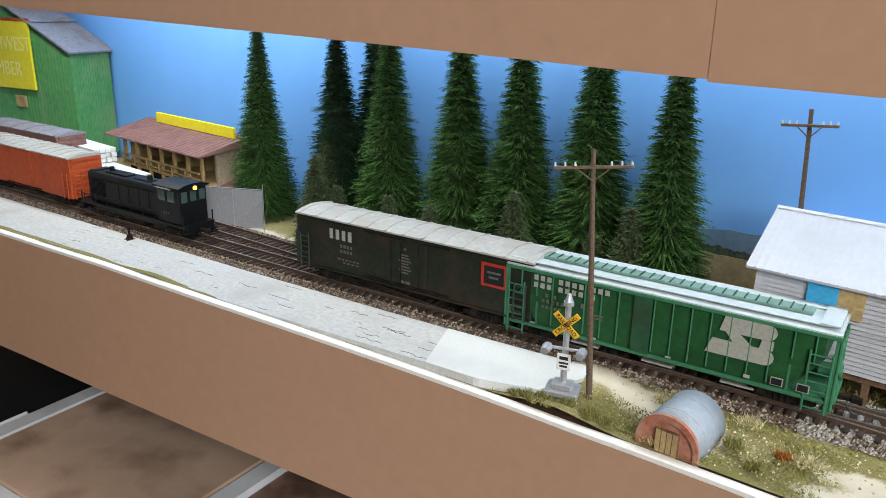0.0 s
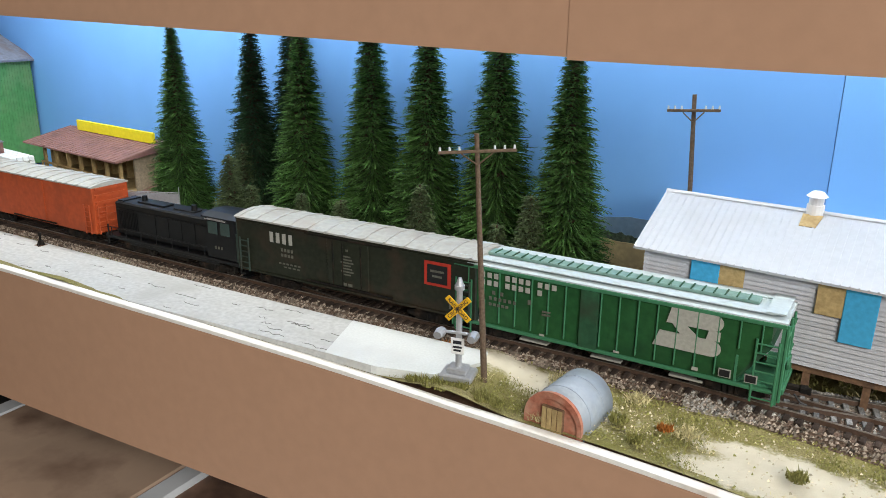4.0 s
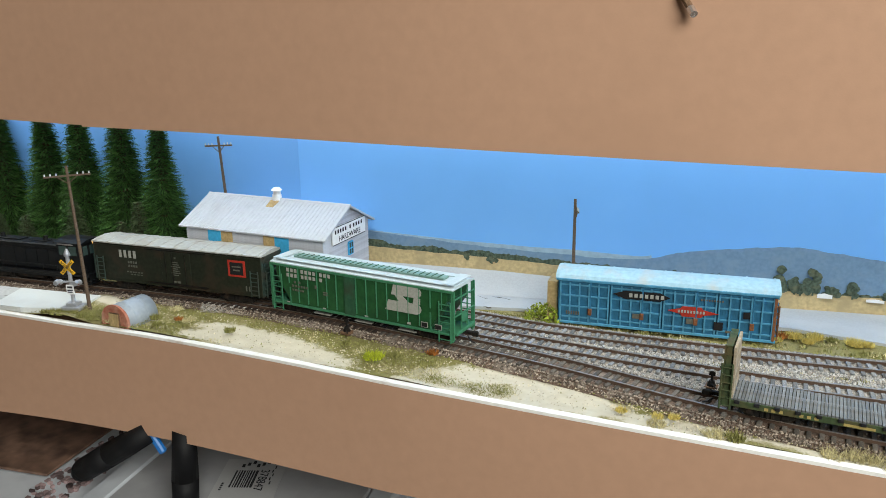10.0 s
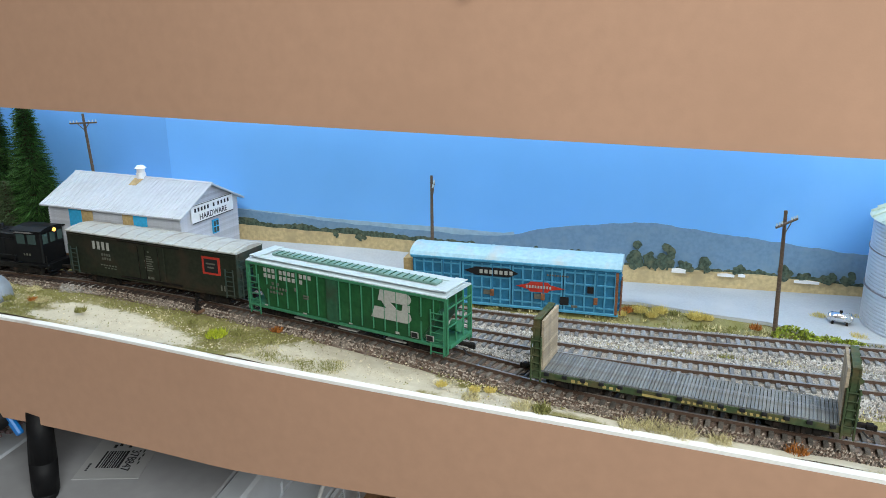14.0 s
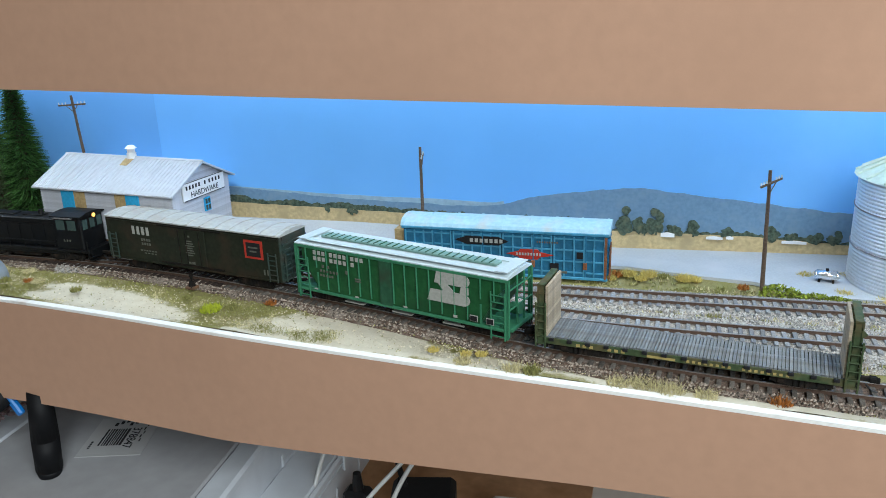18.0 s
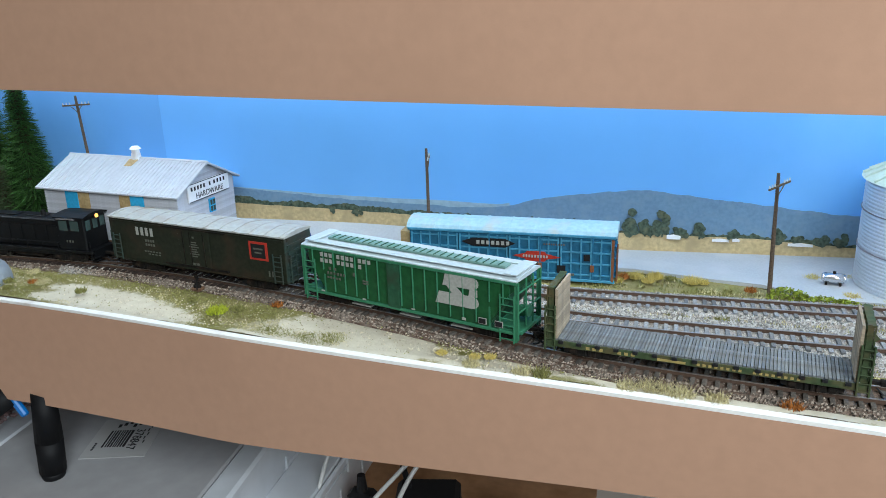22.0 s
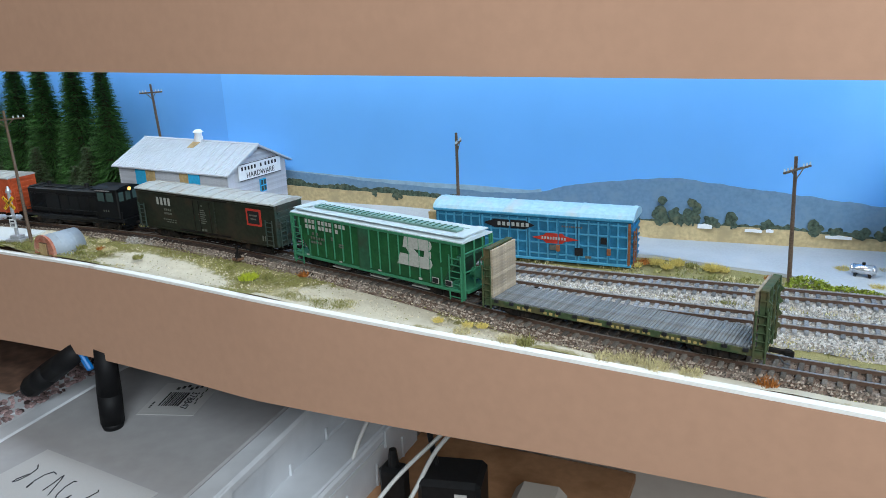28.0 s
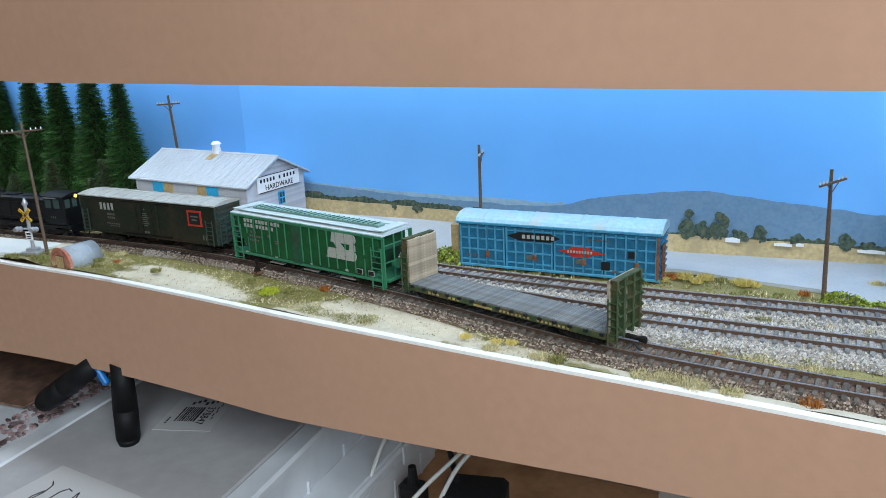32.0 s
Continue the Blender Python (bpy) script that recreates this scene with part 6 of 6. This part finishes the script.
# ---- clutter under the layout ----
def tote(label, x0, x1, y0, y1, z0, z1, lid_mat, rz=0.0):
    cx, cy = (x0 + x1) / 2, (y0 + y1) / 2
    t = thing("storage_box", label, "storage box", at(cx, cy, z0, rz), "storage boxes")
    w, d, h = x1 - x0, y1 - y0, z1 - z0
    bm = B()
    prism(bm, [(-w * .46, 0), (w * .46, 0), (w * .49, h - .12), (-w * .49, h - .12)], "y", -d * .47, d * .47)
    part("tub", bm, "plastic", t, "cloudy clear plastic tub")
    lidp = part("lid", box(B(), 0, 0, h - .03, w * .82, d * .90, .06, .02), lid_mat, t)
    bm = B()
    for s in (-1, 1):
        box(bm, s * w * .455, 0, h - .06, w * .09, d, .12, .03)
        box(bm, 0, s * d * .475, h - .06, w * .9, d * .05, .12, .02)
    part("rim", bm, "plastic", lidp, "milky plastic rim")
    for s in (-1, 1):
        for k in (-.28, .28):
            part("latch", box(B(), s * w * .505, d * k, h - .10, .03, .30, .22, .012), "plastic", t)
    for k in range(5):
        part("tub_rib", box(B(), w * .485, -d * .36 + d * .18 * k, h * .42, .03, .04, h * .7, .01), "plastic", t)
    return t


big = tote("large clear storage box with frosted grey lid and label", -4.28, -1.38, -2.9, 1.2, -3.6, -1.82, "lid", 4)
label_sheet = thing("box_label", "white printed barcode label stuck on the lid", "label", at(-2.87, -.64, -1.818, 17))
part("label_sheet", box(B(), 0, 0, .003, .62, .70, .006), "veiled", label_sheet)
x = -.16
while x < .06:
    w = random.choice((.010, .016, .024))
    part("barcode_bar", box(B(), x, -.02, .0075, w, .30, .003), "ink", label_sheet)
    x += w + random.choice((.010, .014))
letters("label_number", "378847", .125, "ink", label_sheet, at(.12, -.04, .008, -90))
for k in range(6):
    part("fine_print", box(B(), .20 + .015 * (k % 2), .26 - .07 * k, .0075, .012, .05, .003), "ink", label_sheet)
    part("fine_print", box(B(), -.12 + .05 * k, .22 + .03 * (k % 3), .0075, .03, .055, .003), "ink", label_sheet)
for k in range(4):
    part("fine_print", box(B(), -.24, -.10 - .035 * k, .0075, .02, .022, .003), "ink", label_sheet)
note = thing("paper_note", "sheet of paper with a handwritten scrawl lying on the lid", "paper", at(-2.62, -2.32, -1.818, -6))
part("sheet", box(B(), 0, 0, .003, 1.55, .70, .006), "veiled", note)
px = -.60
for k in range(5):
    bm = B()
    pts = [(px + .05 * math.sin(.9 * i + k) + .018 * i, .0 + .14 * math.cos(.8 * i + 2 * k)) for i in range(7)]
    for a, b in zip(pts, pts[1:]):
        rod(bm, (a[0], a[1], .007), (b[0], b[1], .007), .006, n=4)
    part("pen_stroke", bm, "ink", note)
    px += .19
tote("clear storage box filled with mixed coloured parts", -6.9, -4.36, -2.4, 1.2, -3.6, -1.95, "plastic")
bm = B()
for _ in range(300):
    box(bm, random.uniform(-4.95, -4.5), random.uniform(-1.9, .6), -1.945 + random.uniform(0, .02), random.uniform(.02, .06), random.uniform(.02, .06), .03)
tagged(part("loose_parts", bm, "mixed"), "scatter of small brown and pink parts", "parts", kind="stuff")
tote("clear storage box with a sepia picture under its lid", -9.6, -6.98, -2.2, 1.2, -3.6, -1.84, "sepia")
part_board = part("stained_board", box(B(), 0, 0, 0, 2.2, 2.6, .03, .005), "brown_box")
part_board.matrix_world = at(-6.13, .15, -1.90, 3)
tagged(part_board, "dark stained board lying over the boxes", "board")
case = thing("black_case", "black electronic case with a grey edge", "case", at(-10.6, -.6, -2.2, 8))
part("case_body", box(B(), 0, 0, 0, 2.2, 2.4, .5, .03), "cable_black", case)
part("case_edge", box(B(), 0, -1.19, .17, 2.1, .05, .05, .01), "chrome", case)
part("case_port", box(B(), .5, -1.205, .0, .25, .03, .12, .01), "pewter", case)
tote("second clear storage box below the lidded one", -1.52, -.95, -2.2, 1.2, -3.6, -2.35, "plastic")


def grip_clamp(x, y, z, tilt, lean, length, label):
    c = thing("clamp_handle", label, "clamp", at(x, y, z, lean, 0, tilt), "clamp handles")
    bm = B()
    for a, b, r0, r1 in ((.02, -length * .5, .10, .118), (-length * .5, -length + .13, .118, .115), (-length + .13, -length + .05, .115, .092), (-length + .05, -length + .01, .092, .05), (-length + .01, -length, .05, .02)):
        rod(bm, (0, 0, a), (0, 0, b), r0, r1, n=18)
    part("grip", bm, "grip", c, "black rubber grip", True)
    part("arm", box(B(), 0, .02, .18, .08, .05, .45, .01), "cable_black", c)
    return c


grip_clamp(-3.02, -1.34, -.98, 5, 0, .90, "black rubber grip of a clamp hanging under the fascia")
c2 = grip_clamp(-3.42, -1.32, -1.05, 57, 0, 1.08, "black rubber grip of a clamp hanging askew under the fascia")
part("trigger", box(B(), .1, 0, .02, .26, .06, .07, .015), "blue_plastic", c2, "blue plastic trigger")


def cable(label, pts, r, material):
    bm = B()
    P = [Vector(p) for p in pts]
    fine = []
    for i in range(len(P) - 1):
        p0, p1, p2, p3 = P[max(i - 1, 0)], P[i], P[i + 1], P[min(i + 2, len(P) - 1)]
        for k in range(8):
            u = k / 8
            fine.append(.5 * (2 * p1 + (p2 - p0) * u + (2 * p0 - 5 * p1 + 4 * p2 - p3) * u * u + (3 * p1 - p0 - 3 * p2 + p3) * u**3))
    fine.append(P[-1])
    last = None
    for i, p in enumerate(fine):
        q = (fine[min(i + 1, len(fine) - 1)] - fine[max(i - 1, 0)]).to_track_quat("Z", "Y")
        ring = [bm.verts.new(p + q @ Vector((r * math.cos(6.2832 * k / 8), r * math.sin(6.2832 * k / 8), 0))) for k in range(8)]
        if last:
            near = min(range(8), key=lambda k: (ring[k].co - last[0].co).length)
            ring = ring[near:] + ring[:near]
            for k in range(8):
                bm.faces.new((last[k], last[(k + 1) % 8], ring[(k + 1) % 8], ring[k]))
        last = ring
    tagged(part("cable", bm, material, smooth=True), label, "cable", "cables")


slab("adapter_board", "brown hardboard panel under the power adapters", -1.0, 1.6, -.9, 1.3, -3.0, -2.9, "board", "panel")
for cx, cy, w, d, h in ((.10, -.2, .62, .5, .5),):
    a = thing("power_adapter", "chunky black mains power adapter", "power adapter", at(cx, cy, -2.62, 12))
    part("adapter_body", box(B(), 0, 0, .1, w, d, h, .05), "cable_black", a)
    part("adapter_label", box(B(), .12, -d / 2 - .004, .2, .12, .008, .08), "paper", a, "white rating label")
    part("adapter_cap", rod(B(), (.1, 0, -.3), (.1, 0, -.12), .26, .24, n=24), "beige", a, "cream round socket")
p2 = thing("mains_plug", "black mains plug standing in a socket", "plug", at(-.62, -.1, -2.88, 0))
part("plug_body", box(B(), 0, 0, .22, .28, .2, .44, .04), "cable_black", p2)
part("plug_cord_relief", rod(B(), (0, 0, .44), (0, 0, .62), .06, .04, n=10), "cable_black", p2)
ps = thing("power_strip", "beige plastic mains block", "power strip", at(.95, -.25, -2.88, 4))
part("strip_body", box(B(), 0, 0, .25, .5, .7, .5, .08), "beige", ps)
cable("white cable looping behind the boxes", [(-.95, .4, -1.9), (-1.0, -.1, -2.2), (-.98, -.5, -2.7), (-.6, -.7, -2.85)], .022, "cable_white")
cable("white cable running to the power adapter", [(-.75, -.8, -2.85), (-.45, -.4, -2.4), (-.12, -.1, -2.05), (.1, .3, -1.85)], .022, "cable_white")
cable("white cable crossing the brown panel", [(-.35, -.9, -2.85), (-.18, -.5, -2.4), (.0, -.3, -2.0), (.2, .1, -1.8)], .022, "cable_white")
cable("white cable coiled on the brown panel", [(-.5, -.6, -2.86), (-.35, -.8, -2.84), (-.1, -.7, -2.84), (-.15, -.45, -2.85), (-.4, -.5, -2.86)], .02, "cable_white")
cable("black cable under the layout", [(-.4, .2, -1.8), (-.15, -.1, -2.2), (0, -.3, -2.4)], .03, "cable_black")
hook = thing("valance_hook", "small bright metal hook on the valance board", "hook", at(.99, along(EDGE, .99) - .03, 2.44, 0))
part("hook_stem", rod(B(), (-.05, 0, .08), (0, -.02, 0), .02, n=8), "brownwood", hook)
part("hook_tip", rod(B(), (0, -.02, 0), (.02, -.06, -.03), .024, .02, n=10), "chrome", hook)

def resize(car, sx, sz):
    """Bring a car to its model's true length and height; the wheels keep their size."""
    done = set()
    for o in car.children_recursive:
        wheel = any(o is w for w, _ in WHEELS)
        x, y, z = o.matrix_basis.translation
        o.matrix_basis.translation = (x * sx, y, z if wheel else z * sz)
        if o.type == "MESH" and not wheel and o.data not in done:
            done.add(o.data)
            o.data.transform(Matrix.Diagonal((sx, 1, sz, 1)))


for car, sx, sz in ((hopper_car, 1.03, .91), (brex, 1.11, .92), (orange_car, 1.03, .92), (flat, 1.03, .84), (loco, 1.03, .93)):
    resize(car, sx, sz)

# ---- motion of the train ----
HOPPER = [(0, -3.985), (3.0, -3.985), (3.4, -3.90), (4.5, -3.47), (5, -3.285), (5.5, -3.12), (6, -2.92), (6.5, -2.745), (7, -2.53), (7.5, -2.31), (8, -2.06), (8.5, -1.89), (9, -1.755), (9.5, -1.605), (10, -1.475), (10.5, -1.365), (11, -1.225), (11.5, -1.08), (12, -.89), (12.5, -.72), (13, -.515), (13.5, -.35), (14, -.147), (14.5, .026), (15.2, .26), (15.6, .36), (16, .40), (25.8, .40), (26.2, .375), (26.5, .325), (27, .245), (27.5, .145), (28, .017), (28.5, -.10), (29, -.23), (29.5, -.363), (30, -.493), (30.5, -.618), (31, -.747), (31.5, -.872), (32, -.998)]
LOCO_EARLY = [(0, -8.67), (.5, -8.43), (1, -8.16), (1.5, -7.98), (2, -7.77), (2.5, -7.57), (3.0, -7.385)]


def steps(rows, t):
    return float(np.interp(t, [r[0] for r in rows], [r[1] for r in rows]))


def hopper_x(t):
    return steps(HOPPER, t)


def loco_x(t):
    return steps(LOCO_EARLY, t) if t < 3.0 else hopper_x(t) - steps([(3.0, 3.40), (5, 3.36), (7, 3.52), (9, 3.71), (12, 3.92), (14.5, 3.94), (16.5, 3.93), (25, 3.97), (28, 4.0)], t)


def brex_x(t):
    return hopper_x(t) - steps([(0, 1.69), (3, 1.69), (5, 1.73), (7, 1.88), (9, 1.97), (12, 1.99), (14.5, 1.95), (17, 1.97), (25, 2.0), (28, 2.05), (32, 2.10)], t)


def flat_x(t):
    return 2.24 if t < 15.2 else max(2.24, hopper_x(t) + 1.942) if t < 20 else hopper_x(t) + 1.942


PLACES = {brex: brex_x, hopper_car: hopper_x, loco: loco_x, orange_car: lambda t: loco_x(t) - 1.74, flat: flat_x}
TIMES = [k * .5 for k in range(65)]


def car_pose(x):
    a, b = x - .6, x + .6
    ya, yb = along(FRONT, a), along(FRONT, b)
    return at(x, (ya + yb) / 2, 0, math.degrees(math.atan2(yb - ya, b - a)))


def motions():
    for car, where in PLACES.items():
        walk(car, [(t, car_pose(where(t))) for t in TIMES])
    for w, car in WHEELS:
        if car not in PLACES:
            continue
        home, where = w.matrix_basis.copy(), PLACES[car]
        rows, last = [], None
        for k in range(161):
            t = k * .2
            turn = math.degrees((where(t) - where(0)) / .052)
            if k in (0, 160) or abs(turn - last) > 1:
                if last is not None and k != 160 and rows[-1][0] < t - .25:
                    rows.append((t - .2, home @ pose(0, 0, 0, 0, last, 0)))
                rows.append((t, home @ pose(0, 0, 0, 0, turn, 0)))
            last = turn
        walk(w, rows)


motions()
